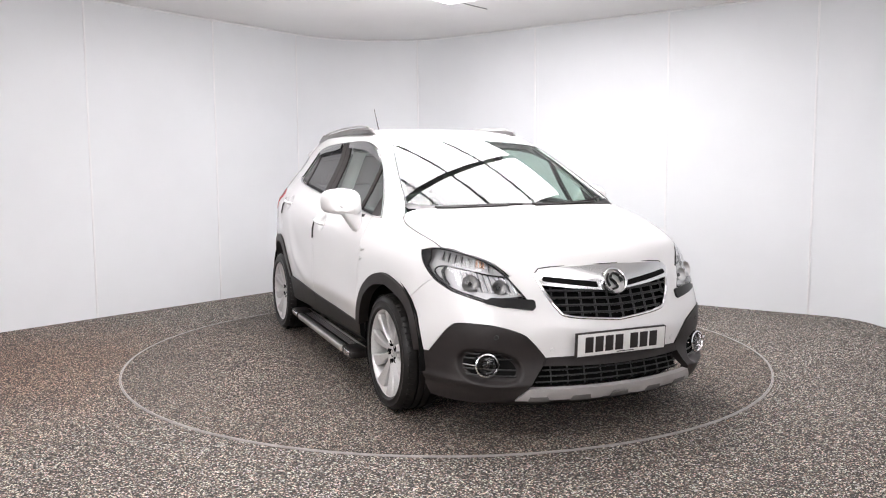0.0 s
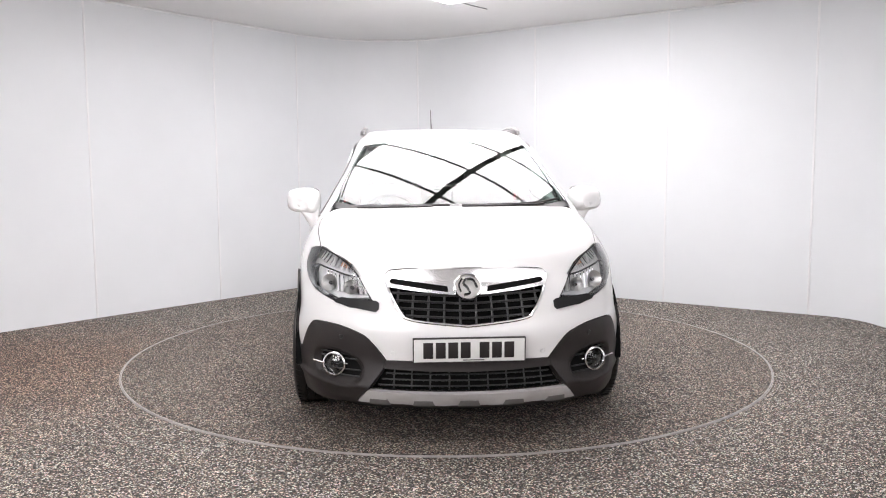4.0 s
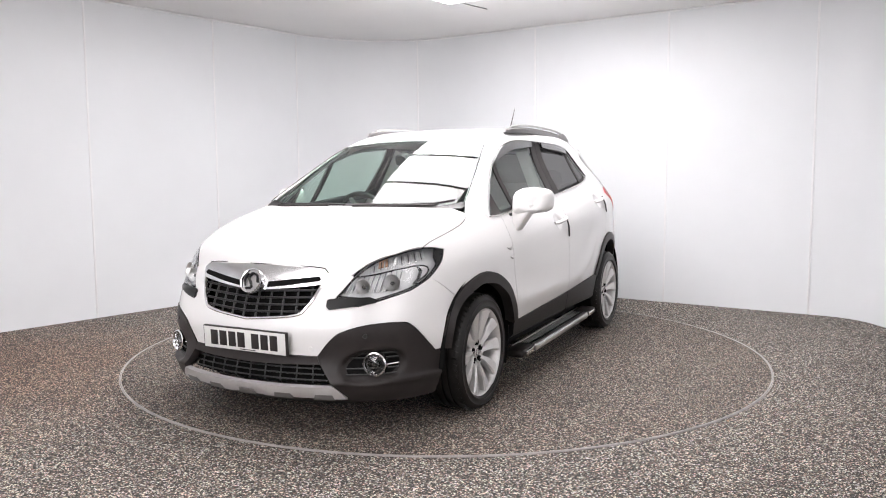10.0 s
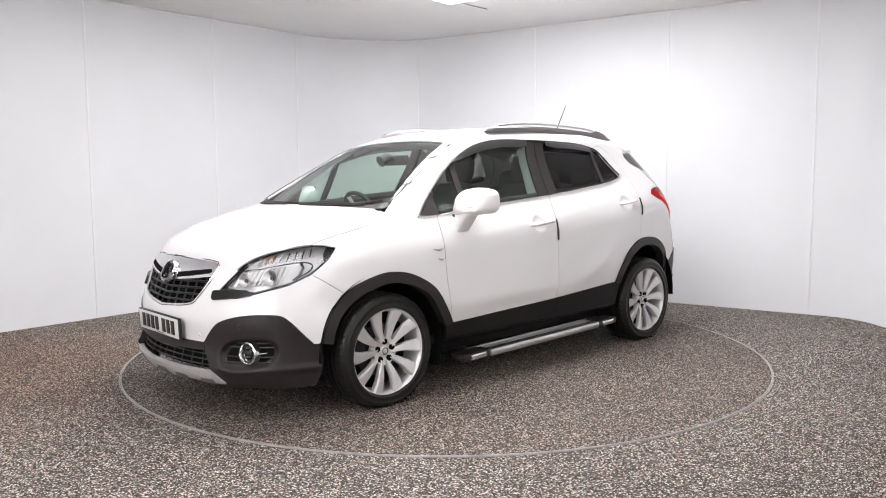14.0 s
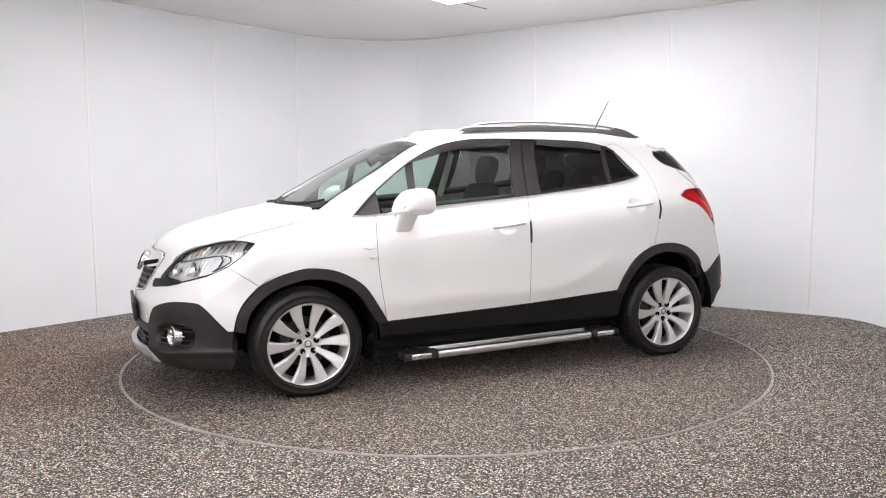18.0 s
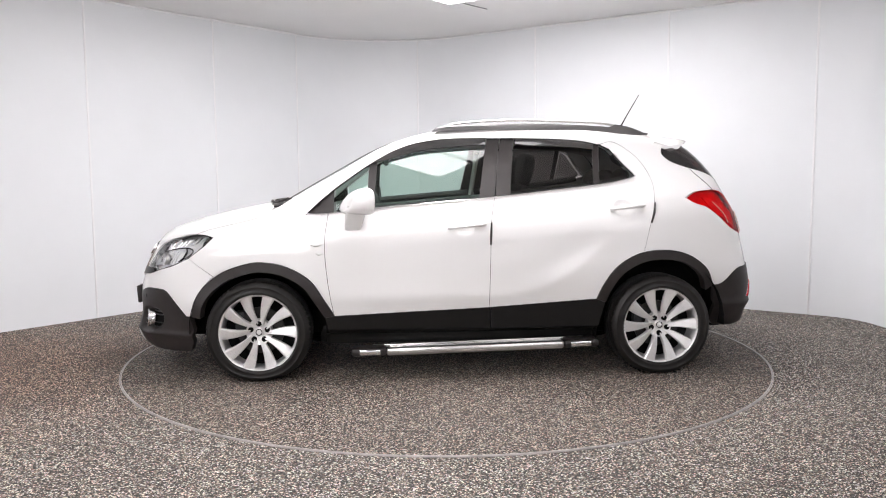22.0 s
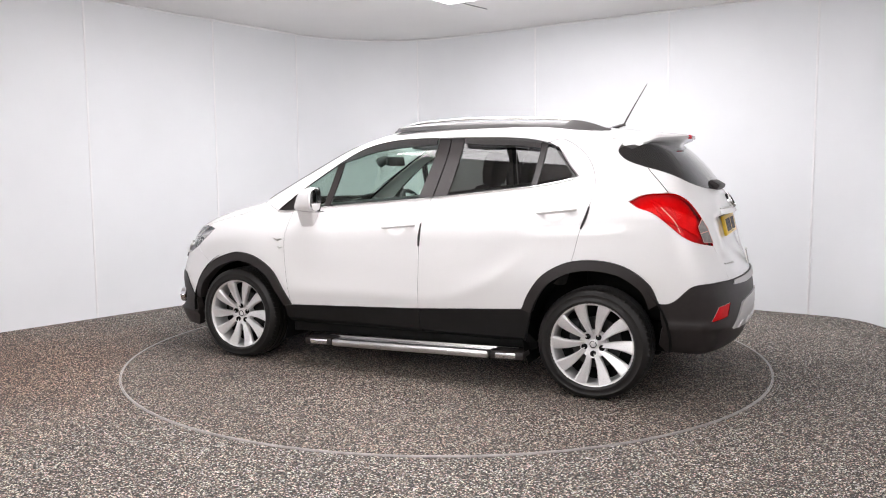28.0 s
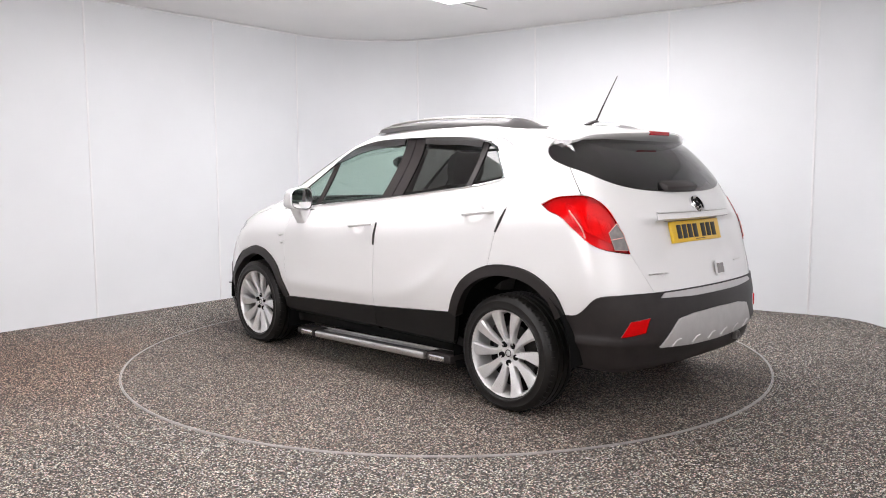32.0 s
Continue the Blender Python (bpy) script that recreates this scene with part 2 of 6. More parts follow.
def build_room():
    bm = bmesh.new()
    bmesh.ops.create_grid(bm, x_segments=2, y_segments=2, size=9.0)
    thing("floor", bm, "floor", "grey speckled resin-bound stone chipping floor", "floor", kind="structure", smooth=False)
    bm = bmesh.new()
    r = bmesh.ops.create_grid(bm, x_segments=2, y_segments=2, size=9.0)
    bmesh.ops.extrude_face_region(bm, geom=bm.faces[:])
    for v in bm.verts[:9]:
        v.co.z += 0.1
    for v in bm.verts:
        v.co.z += CEIL
    thing("ceiling", bm, "ceil", "plain white painted ceiling over the studio", "ceiling", kind="structure", smooth=False)
    # wall panels between joints
    line = walk_line(PLAN, 0.12)
    n = len(line)
    # joints near these places
    marks = [(-3.27, 1.36), (-2.42, 2.38), (-1.62, 3.3), (0.98, 2.9), (2.15, 2.13), (3.31, 1.35), (3.75, -0.3), (3.9, -1.7), (4.0, -3.1), (4.2, -4.5),
             (4.3, -5.7), (2.8, -6.9), (1.4, -6.9), (0, -6.9), (-1.4, -6.9), (-2.8, -6.9), (-4.55, -5.4), (-4.5, -4.0), (-4.4, -2.6), (-4.35, -1.2), (-0.25, 3.72)]
    cuts = sorted({min(range(n), key=lambda i: (line[i] - Vector(mk)).length) for mk in marks})
    wall = empty("wall_panelled", "smooth white panelled studio wall with fine vertical joints", "wall", kind="structure")
    for a, b in zip(cuts, cuts[1:] + [cuts[0] + n]):
        bm = bmesh.new()
        rows = []
        for i in range(a, b + 1):
            p, q, o = line[i % n], line[(i + 1) % n], line[(i - 1) % n]
            d = (q - o).normalized()
            out = Vector((d.y, -d.x))
            if out.dot(p + Vector((0, 1.5))) < 0:
                out = -out
            shift = d * (0.0006 if i == a else -0.0006 if i == b else 0)
            p1, p2 = p + shift, p + shift + out * 0.06
            rows.append([bm.verts.new((*p1, 0)), bm.verts.new((*p1, CEIL)), bm.verts.new((*p2, CEIL)), bm.verts.new((*p2, 0))])
        for u, v in zip(rows, rows[1:]):
            for k in range(4):
                bm.faces.new((u[k], u[(k + 1) % 4], v[(k + 1) % 4], v[k]))
        bm.faces.new(rows[0])
        bm.faces.new(rows[-1])
        part("panel", bm, "wall", wall)
    # cover strips
    for i in cuts:
        p = line[i]
        d = (line[(i + 1) % n] - line[i - 1]).normalized()
        bm = bmesh.new()
        box(bm, (p.x, p.y, CEIL / 2), (0.018, 0.012, CEIL - 0.004), 0.003, pose(0, 0, 0, 0, 0, math.degrees(math.atan2(d.y, d.x))))
        part("cover_strip", bm, "joint", wall, "thin pale cover strip")
    # angle trim where the walls meet the ceiling
    bm = bmesh.new()
    tube(bm, [(p.x, p.y, CEIL - 0.012) for p in line + [line[0]]], 0.011, 6)
    thing("trim_ceiling", bm, "joint", "thin pale angle trim between wall and ceiling", "trim", kind="structure")


build_room()

RING = 2.2409


def build_turntable():
    root = empty("turntable", "round turning floor plate of grey stone chippings with metal rim", "turntable")
    bm = bmesh.new()
    lathe(bm, [(0.0001, 0.004), (RING - 0.009, 0.004), (RING - 0.009, -0.02)], 160, axis="z")
    bmesh.ops.remove_doubles(bm, verts=bm.verts[:], dist=0.0005)
    part("deck", bm, "table", root)
    bm = bmesh.new()
    lathe(bm, [(RING - 0.007, -0.01), (RING - 0.007, 0.0065), (RING - 0.001, 0.0065), (RING - 0.001, -0.01)], 200, axis="z")
    part("rim", bm, "ring", root, "thin pale metal rim")
    return root


turntable = build_turntable()
bm = bmesh.new()
lathe(bm, [(RING + 0.003, -0.01), (RING + 0.003, 0.005), (RING + 0.007, 0.005), (RING + 0.007, -0.01)], 200, axis="z")
thing("floor_ring", bm, "ring", "fixed pale metal edging ring round the turntable", "edging", kind="structure")


def chip(name, x, y, z, s, mat, label, seed, parent=None):
    bm = bmesh.new()
    bmesh.ops.create_icosphere(bm, subdivisions=1, radius=1.0)
    for v in bm.verts:
        k = 0.75 + 0.5 * noise.noise(v.co * 1.7 + Vector((seed, 0, 0)))
        v.co = Vector((v.co.x * s[0] * k, v.co.y * s[1] * k, max(-0.3, v.co.z) * s[2] * k))
    ob = thing(name, bm, mat, label, "debris", smooth=False)
    ob.matrix_basis = pose(x, y, z, 0, 0, seed * 40)
    return ob


M["tan"] = worn("tan_chip", (0.45, 0.28, 0.18), 0.7, 0.2, 60, 200, 0.2)
M["pale"] = worn("pale_chip", (0.42, 0.38, 0.35), 0.6, 0.2, 60, 200, 0.2)
chip("stone_chip", 1.47, -1.74, 0.003, (0.013, 0.009, 0.006), "tan", "small tan chip lying beside the turntable rim", 2.0)
scrap = chip("paper_scrap", 0.0, 0.0, 0.007, (0.02, 0.008, 0.004), "pale", "small pale scrap lying on the turntable deck", 1.0)
# a thin dark cable clip line on the ceiling beside the light box
bm = bmesh.new()
tube(bm, [(0.14, 1.66, CEIL - 0.005), (0.27, 1.82, CEIL - 0.004), (0.41, 1.97, CEIL - 0.005)], 0.004, 6)
thing("ceiling_cable", bm, "beam", "thin dark cable running along the white ceiling", "cable")


def build_light_box():
    """Glowing diffuser panels in a dark frame on the ceiling, turned with the walls."""
    root = empty("light_box", "large glowing ceiling light box with thin dark frame bars", "ceiling light", pose(0, 0, CEIL, 0, 0, 54.5))
    # local x runs along the bars' long way, local y across the thick middle beam
    edges_y = [0.971, -0.205, -1.05]
    edges_x = [1.437, 0.86, 0.28, -0.30, -0.92, -1.34]
    for a, b in zip(edges_x, edges_x[1:]):
        for c, d in zip(edges_y, edges_y[1:]):
            bm = bmesh.new()
            box(bm, ((a + b) / 2, (c + d) / 2, -0.004), (a - b - 0.02, c - d - 0.03, 0.012), 0.003)
            part("diffuser", bm, "glow", root)
    for a in edges_x:
        bm = bmesh.new()
        box(bm, (a, -0.04, -0.006), (0.036, 2.06, 0.02), 0.003)
        part("frame_bar", bm, "joint" if abs(a) > 1.2 else "beam", root, "thin frame bar")
    for c in edges_y:
        bm = bmesh.new()
        box(bm, (0.0485, c, -0.0065), (2.81, 0.075 if abs(c + 0.2) < 0.1 else 0.03, 0.022), 0.003)
        part("frame_beam", bm, "beam" if abs(c + 0.2) < 0.1 else "joint", root, "frame beam")

    # unseen fill panels added on the ceiling, one to each side before the camera
    for x in (-1.75, 1.75):
        up = empty("ceiling_fill", "unseen flat ceiling panel in a pale frame, added as fill light", "ceiling light", pose(x, -3.3, CEIL, 0, 0, 10 if x < 0 else -10), "ceiling lights")
        bm = bmesh.new()
        box(bm, (0, 0, -0.012), (2.7, 1.3, 0.026), 0.004)
        part("case", bm, "joint", up, "pale metal case")
        bm = bmesh.new()
        box(bm, (0, 0, -0.026), (2.6, 1.2, 0.012), 0.003)
        part("diffuser", bm, "glow_over" if x < 0 else "glow_over2", up, "glowing white diffuser")

    # unseen upright lights behind the camera, one to each side, the right added as fill
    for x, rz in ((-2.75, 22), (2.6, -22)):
        up = empty("upright_light", "tall unseen light box standing behind the camera", "studio light", pose(x, -6.15, 0, 0, 0, -rz), "upright lights")
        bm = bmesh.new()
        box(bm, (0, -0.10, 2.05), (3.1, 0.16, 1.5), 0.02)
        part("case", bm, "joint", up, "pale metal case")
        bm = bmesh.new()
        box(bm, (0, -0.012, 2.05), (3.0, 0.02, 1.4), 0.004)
        part("diffuser", bm, "glow_front" if x < 0 else "glow_front_fill", up, "glowing white diffuser")
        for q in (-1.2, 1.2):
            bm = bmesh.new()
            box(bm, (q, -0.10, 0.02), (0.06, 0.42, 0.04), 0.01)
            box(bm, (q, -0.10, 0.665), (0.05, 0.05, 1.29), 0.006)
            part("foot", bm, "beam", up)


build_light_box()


# ---------------------------------------------------------------- the car's outer skin
# side outline on the centre line, from the chin over bonnet, screen, roof and tail back under the floor
OUTLINE = [(1.991, 0.151), (2.134, 0.18), (2.199, 0.274), (2.174, 0.4), (2.18, 0.542), (2.132, 0.694), (2.084, 0.794), (2.006, 0.904), (1.809, 0.985),
           (1.513, 1.058), (1.213, 1.121), (1.09, 1.184), (0.90, 1.292), (0.70, 1.398), (0.50, 1.490), (0.30, 1.556), (0.10, 1.598), (-0.12, 1.621), (-0.45, 1.629), (-0.904, 1.611),
           (-1.309, 1.564), (-1.569, 1.49), (-1.749, 1.334), (-1.874, 1.156), (-1.947, 1.022), (-2.0, 0.824), (-2.033, 0.66), (-2.049, 0.536), (-2.031, 0.384),
           (-1.921, 0.238), (-0.976, 0.18), (0.826, 0.161)]
SIDE_Z = [-.95, -.75, -.5, -.3, -.15, -.05, .05, .15, .3, .45, .6]
SIDE_W = [0.855, 0.874, 0.912, 0.9, 0.893, 0.837, 0.775, 0.711, 0.628, 0.591, 0.504]


def closed_curve(P, n=5):
    P = np.array(P, float)
    t = np.linspace(0, 1, n, endpoint=False)[:, None]
    out = []
    for i in range(len(P)):
        a, b, c, d = P[i - 1], P[i], P[(i + 1) % len(P)], P[(i + 2) % len(P)]
        out.append(b + 0.5 * t * (c - a + t * (2 * a - 5 * b + 4 * c - d + t * (3 * (b - c) + d - a))))
    return np.concatenate(out)


SKIN_Q = closed_curve(OUTLINE, 10)
SKIN_Z = np.linspace(SIDE_Z[0], SIDE_Z[-1], 200)
SKIN_W = np.interp(SKIN_Z, SIDE_Z, SIDE_W)
for _ in range(60):
    SKIN_W[1:-1] = (SKIN_W[:-2] + SKIN_W[2:] + 2 * SKIN_W[1:-1]) / 4


def ease(t):
    t = np.clip(t, 0, 1)
    return t * t * (3 - 2 * t)


def _distance(x, z):
    best, inside = np.full(x.shape, 1e9), np.zeros(x.shape, bool)
    for a, b in zip(SKIN_Q, np.roll(SKIN_Q, -1, 0)):
        e = b - a
        wx, wz = x - a[0], z - a[1]
        h = np.clip((wx * e[0] + wz * e[1]) / (e @ e + 1e-12), 0, 1)
        best = np.minimum(best, (wx - e[0] * h) ** 2 + (wz - e[1] * h) ** 2)
        if e[1] != 0:
            inside ^= ((a[1] <= z) != (b[1] <= z)) & (x < a[0] + e[0] * (z - a[1]) / e[1])
    return np.sqrt(best) * np.where(inside, -1, 1)


# the distance to the outline, worked out once on a fine net
CELL = 0.006
NET_X, NET_Z = np.arange(-2.9, 3.1, CELL), np.arange(-0.1, 2.1, CELL)
NET = _distance(*[q.ravel() for q in np.meshgrid(NET_X, NET_Z, indexing="ij")]).reshape(len(NET_X), len(NET_Z))

for _ in range(10):
    NET[1:-1] = (NET[:-2] + NET[2:] + 2 * NET[1:-1]) / 4
    NET[:, 1:-1] = (NET[:, :-2] + NET[:, 2:] + 2 * NET[:, 1:-1]) / 4


def to_outline(x, z):
    u = np.clip((x - NET_X[0]) / CELL, 0, len(NET_X) - 2.001)
    v = np.clip((z - NET_Z[0]) / CELL, 0, len(NET_Z) - 2.001)
    i, j = u.astype(int), v.astype(int)
    u, v = u - i, v - j
    return (NET[i, j] * (1 - u) + NET[i + 1, j] * u) * (1 - v) + (NET[i, j + 1] * (1 - u) + NET[i + 1, j + 1] * u) * v


def half_width(x, z):
    dz = z - (1.09 - 0.064 * x)
    w = np.interp(dz, SKIN_Z, SKIN_W)
    up = ease((dz + 0.12) / 0.3)
    w = w - (0.13 * (1 - up)) * np.maximum(0, x - 0.9 + 0.5 * up) ** 2
    w = w - (0.13 * (1 - up) + 0.115 * up) * np.maximum(0, -x - 0.9 + 0.2 * up) ** 2
    # pressed line low on the doors, rising to the rear wheel
    back = np.maximum(0, -0.18 - x)
    line = 0.515 - 0.05 * back + 0.68 * back ** 2
    w = w + (0.0065 * np.exp(-((z - line) / 0.05) ** 2) - 0.0045 * np.exp(-((z - line - 0.12) / 0.08) ** 2)) * ease((0.95 - x) / 0.3) * ease((x + 0.98) / 0.35)
    # bumper corners flare out to the front wheels
    w = w + 0.026 * np.exp(-((x - 1.63) / 0.13) ** 2) * ease((0.64 - z) / 0.2)
    # the sill tucks in low down between the wheels
    w = w - 0.115 * ease((0.315 - z) / 0.045) * ease((0.93 - x) / 0.1) * ease((x + 0.93) / 0.1)
    # soft shoulder crease through the door handles
    w = w + 0.0022 * np.exp(-((z - 1.0 + 0.118 * (x + 0.2)) / 0.025) ** 2) * ease((0.9 - x) / 0.5) * ease((x + 1.7) / 0.3)
    return w


def skin(x, y, z):
    """Below zero inside the car's outer skin, above zero outside."""
    y = np.abs(y)
    g1 = (y - half_width(x, z)) * 0.93
    fr, rr, up = ease((x + 0.2) / 1.0), ease((-x - 0.9) / 0.5), ease((z - 0.85) / 0.25)
    a1 = 0.348 * (1 - up) + 0.053 * up
    xe = x + fr * (a1 * y ** 2 + 0.572 * (1 - up) * y ** 6) - rr * (0.185 * y ** 2 + 0.301 * y ** 6)
    g2 = to_outline(xe, z + 0.065 * y ** 2 * ease((z - 0.6) / 0.3))
    k = 0.069
    h = np.maximum(k - np.abs(g1 - g2), 0)
    return np.maximum(g1, g2) + h * h / (4 * k)


def meet(O, D, far, off=0.0, n=30, it=18):
    """Where rays first meet the skin, moved out by off."""
    ts = np.linspace(0, far, n)
    P = O[:, None, :] + ts[None, :, None] * D[:, None, :]
    offs = np.broadcast_to(off, (len(O),))
    f = skin(P[..., 0].ravel(), P[..., 1].ravel(), P[..., 2].ravel()).reshape(len(O), n) - offs[:, None]
    i = np.clip((f < 0).argmax(1), 1, n - 1)
    lo, hi = ts[i - 1].copy(), ts[i].copy()
    for _ in range(it):
        m = (lo + hi) / 2
        p = O + m[:, None] * D
        q = skin(p[:, 0], p[:, 1], p[:, 2]) - offs
        hi, lo = np.where(q < 0, m, hi), np.where(q < 0, lo, m)
    return O + ((lo + hi) / 2)[:, None] * D


def slope(P):
    e, g = 8e-3, np.zeros_like(P)
    for k in range(3):
        a, b = P.copy(), P.copy()
        a[:, k] += e
        b[:, k] -= e
        g[:, k] = skin(*a.T) - skin(*b.T)
    return g / np.maximum(np.linalg.norm(g, axis=1), 1e-9)[:, None]


# ways of looking at the skin: plane coordinates to rays
def from_side(ab):
    n = len(ab)
    return np.stack([ab[:, 0], np.full(n, 1.2), ab[:, 1]], 1), np.tile((0.0, -1.0, 0.0), (n, 1)), 1.2


def from_top(ab):
    n = len(ab)
    return np.stack([ab[:, 0], ab[:, 1], np.full(n, 1.9)], 1), np.tile((0.0, 0.0, -1.0), (n, 1)), 1.6


NOSE, TAIL = 1.0, -0.9


def from_nose(ab):
    c, s = np.cos(ab[:, 0]), np.sin(ab[:, 0])
    return np.stack([NOSE + 1.6 * c, 1.6 * s, ab[:, 1]], 1), np.stack([-c, -s, 0 * c], 1), 1.5


def from_tail(ab):
    c, s = np.cos(ab[:, 0]), np.sin(ab[:, 0])
    return np.stack([TAIL - 1.6 * c, 1.6 * s, ab[:, 1]], 1), np.stack([c, -s, 0 * c], 1), 1.5


def nose(pts):
    return [(math.atan2(y, x - NOSE), z) for x, y, z in pts]


def tail(pts):
    return [(math.atan2(y, TAIL - x), z) for x, y, z in pts]


def both(half):
    """Closes a half line that begins and ends on the centre line with its mirror image."""
    return np.array(list(half) + [(-a, b) for a, b in reversed(list(half))])


def both_top(half):
    """The same for a line seen from above."""
    return np.array(list(half) + [(a, -b) for a, b in reversed(list(half))])


def chain(*runs):
    """Joins runs of points into one outline; each run is smooth in itself."""
    out = []
    for r in runs:
        for p in r:
            if not out or math.hypot(p[0] - out[-1][0], p[1] - out[-1][1]) > 1e-4:
                out.append((float(p[0]), float(p[1])))
    if math.hypot(out[0][0] - out[-1][0], out[0][1] - out[-1][1]) < 1e-4:
        out.pop()
    return out


def shrink(poly, gap):
    P = np.array(poly)
    if not gap:
        return P
    area = 0.5 * np.sum(P[:, 0] * np.roll(P[:, 1], -1) - np.roll(P[:, 0], -1) * P[:, 1])
    d = np.roll(P, -1, 0) - np.roll(P, 1, 0)
    d /= np.maximum(np.linalg.norm(d, axis=1), 1e-9)[:, None]
    return P + np.stack([-d[:, 1], d[:, 0]], 1) * gap * (1 if area > 0 else -1)


def sheet(name, poly, view, mat, parent, step=0.03, off=0.0, depth=0.012, gap=0.0015, mirror=False, label="", relief=None, surf=None):
    """A panel of the skin: an outline in a view, laid on the skin, with turned-in edges. relief(a, b) adds to off."""
    P = shrink(poly, gap)
    bm = bmesh.new()
    bm.faces.new([bm.verts.new((a, b, 0)) for a, b in P])
    for k in (0, 1):
        lo, hi = P[:, k].min(), P[:, k].max()
        n = max(1, int((hi - lo) / step))
        for i in range(1, n):
            co, no = [0, 0, 0], [0, 0, 0]
            co[k], no[k] = lo + (hi - lo) * i / n, 1
            bmesh.ops.bisect_plane(bm, geom=bm.verts[:] + bm.edges[:] + bm.faces[:], plane_co=co, plane_no=no)
    bm.verts.index_update()
    ab = np.array([v.co[:2] for v in bm.verts])
    faces = [[v.index for v in f.verts] for f in bm.faces]
    rim = [(e.verts[0].index, e.verts[1].index) for e in bm.edges if len(e.link_faces) == 1]
    bm.free()
    O, D, far = view(ab)
    offs = off if relief is None else off + relief(ab[:, 0], ab[:, 1])
    if surf is None:
        pos = meet(O, D, far, offs)
        nor = slope(pos)
    else:
        pos, nor = surf(ab)
    # outward faces
    fixed = []
    for f in faces:
        n = np.cross(pos[f[1]] - pos[f[0]], pos[f[2]] - pos[f[1]])
        for i in range(3, len(f)):
            n = n + np.cross(pos[f[i - 1]] - pos[f[0]], pos[f[i]] - pos[f[0]])
        fixed.append(f if n @ nor[f[0]] > 0 else f[::-1])
    base = len(pos)
    used = sorted({i for e in rim for i in e})
    outer = {i: base + k for k, i in enumerate(used)}
    inner = {i: base + len(used) + k for k, i in enumerate(used)}
    allp = np.vstack([pos, pos[used], pos[used] - nor[used] * depth])
    lips = [[outer[a], outer[b], inner[b], inner[a]] for a, b in rim]
    nn = np.vstack([nor, np.zeros((2 * len(used), 3))])
    made = []
    for s in ((1, -1) if mirror else (1,)):
        me = bpy.data.meshes.new(name)
        q = allp * np.array((1, s, 1))
        fs = fixed + lips if s > 0 else [f[::-1] for f in fixed] + lips
        me.from_pydata(q.tolist(), [], fs)
        me.shade_smooth()
        if relief is None:
            me.normals_split_custom_set_from_vertices((nn * np.array((1, s, 1))).tolist())
        me.materials.append(M[mat])
        ob = new(name, me)
        ob.parent = parent[s] if isinstance(parent, dict) else parent
        made.append(tagged(ob, label))
    return made


def strip(name, pts, view, mat, parent, r=0.006, off=0.0, flat=0.6, mirror=False, label="", n=8):
    """A moulding laid along a line on the skin."""
    ab = np.array(pts, float)
    O, D, far = view(ab)
    pos = meet(O, D, far, off)
    made = []
    for s in ((1, -1) if mirror else (1,)):
        bm = bmesh.new()
        tube(bm, [(p[0], p[1] * s, p[2]) for p in pos], r, n, flat)
        made.append(part(name, bm, mat, parent[s] if isinstance(parent, dict) else parent, label))
    return made


def on_skin(view, a, b, off=0.0):
    O, D, far = view(np.array([(a, b)], float))
    p = meet(O, D, far, off)
    return Vector(p[0]), Vector(slope(p)[0])


car = empty("car", "white compact SUV with black cladding, parked on a turntable", "car")

# lines shared by neighbouring panels, side view (x, z)
BELT = cr([(0.974, 1.045), (0.853, 1.045), (0.565, 1.075), (0.349, 1.095), (-0.225, 1.142), (-0.546, 1.176), (-0.904, 1.217), (-1.087, 1.252), (-1.136, 1.270)])
DLO_TOP = cr([(0.974, 1.045), (0.863, 1.147), (0.724, 1.255), (0.545, 1.375), (0.361, 1.466), (0.176, 1.509), (-0.009, 1.522), (-0.377, 1.522), (-0.743, 1.509), (-0.925, 1.478), (-0.990, 1.449)])
DLO_REAR = cr([(-0.990, 1.449), (-1.062, 1.354), (-1.120, 1.290), (-1.136, 1.270)])
SEAM1 = cr([(0.834, 1.047), (0.854, 0.869), (0.841, 0.657), (0.804, 0.423), (0.797, 0.411)])
SEAM2 = cr([(-0.217, 1.142), (-0.186, 0.971), (-0.178, 0.726), (-0.170, 0.452)])
SEAM3 = cr([(-0.925, 1.478), (-1.03, 1.492), (-1.176, 1.389), (-1.248, 1.245), (-1.239, 1.105), (-1.201, 0.967), (-1.159, 0.790)][:6] + [(-1.158, 0.789)])
CLAD = cr([(0.797, 0.411), (0.348, 0.430), (-0.170, 0.452), (-0.856, 0.495)])
ARCH_ALL = cr([(0.797, 0.411), (0.860, 0.515), (0.948, 0.640), (1.091, 0.724), (1.236, 0.752), (1.347, 0.740), (1.498, 0.686), (1.614, 0.596), (1.672, 0.504), (1.692, 0.412)])
ARCH_F, ARCH_F2 = ARCH_ALL[:39], ARCH_ALL[38:]
WING = (float(ARCH_F[-1][0]), float(ARCH_F[-1][1]))
ARCH_RALL = cr([(-0.856, 0.495), (-0.905, 0.600), (-0.990, 0.707), (-1.131, 0.783), (-1.290, 0.802), (-1.452, 0.771), (-1.582, 0.680), (-1.637, 0.567)])
ARCH_R, ARCH_R2 = ARCH_RALL[:20], ARCH_RALL[19:]
REAR_CUT = (float(ARCH_R[-1][0]), float(ARCH_R[-1][1]))


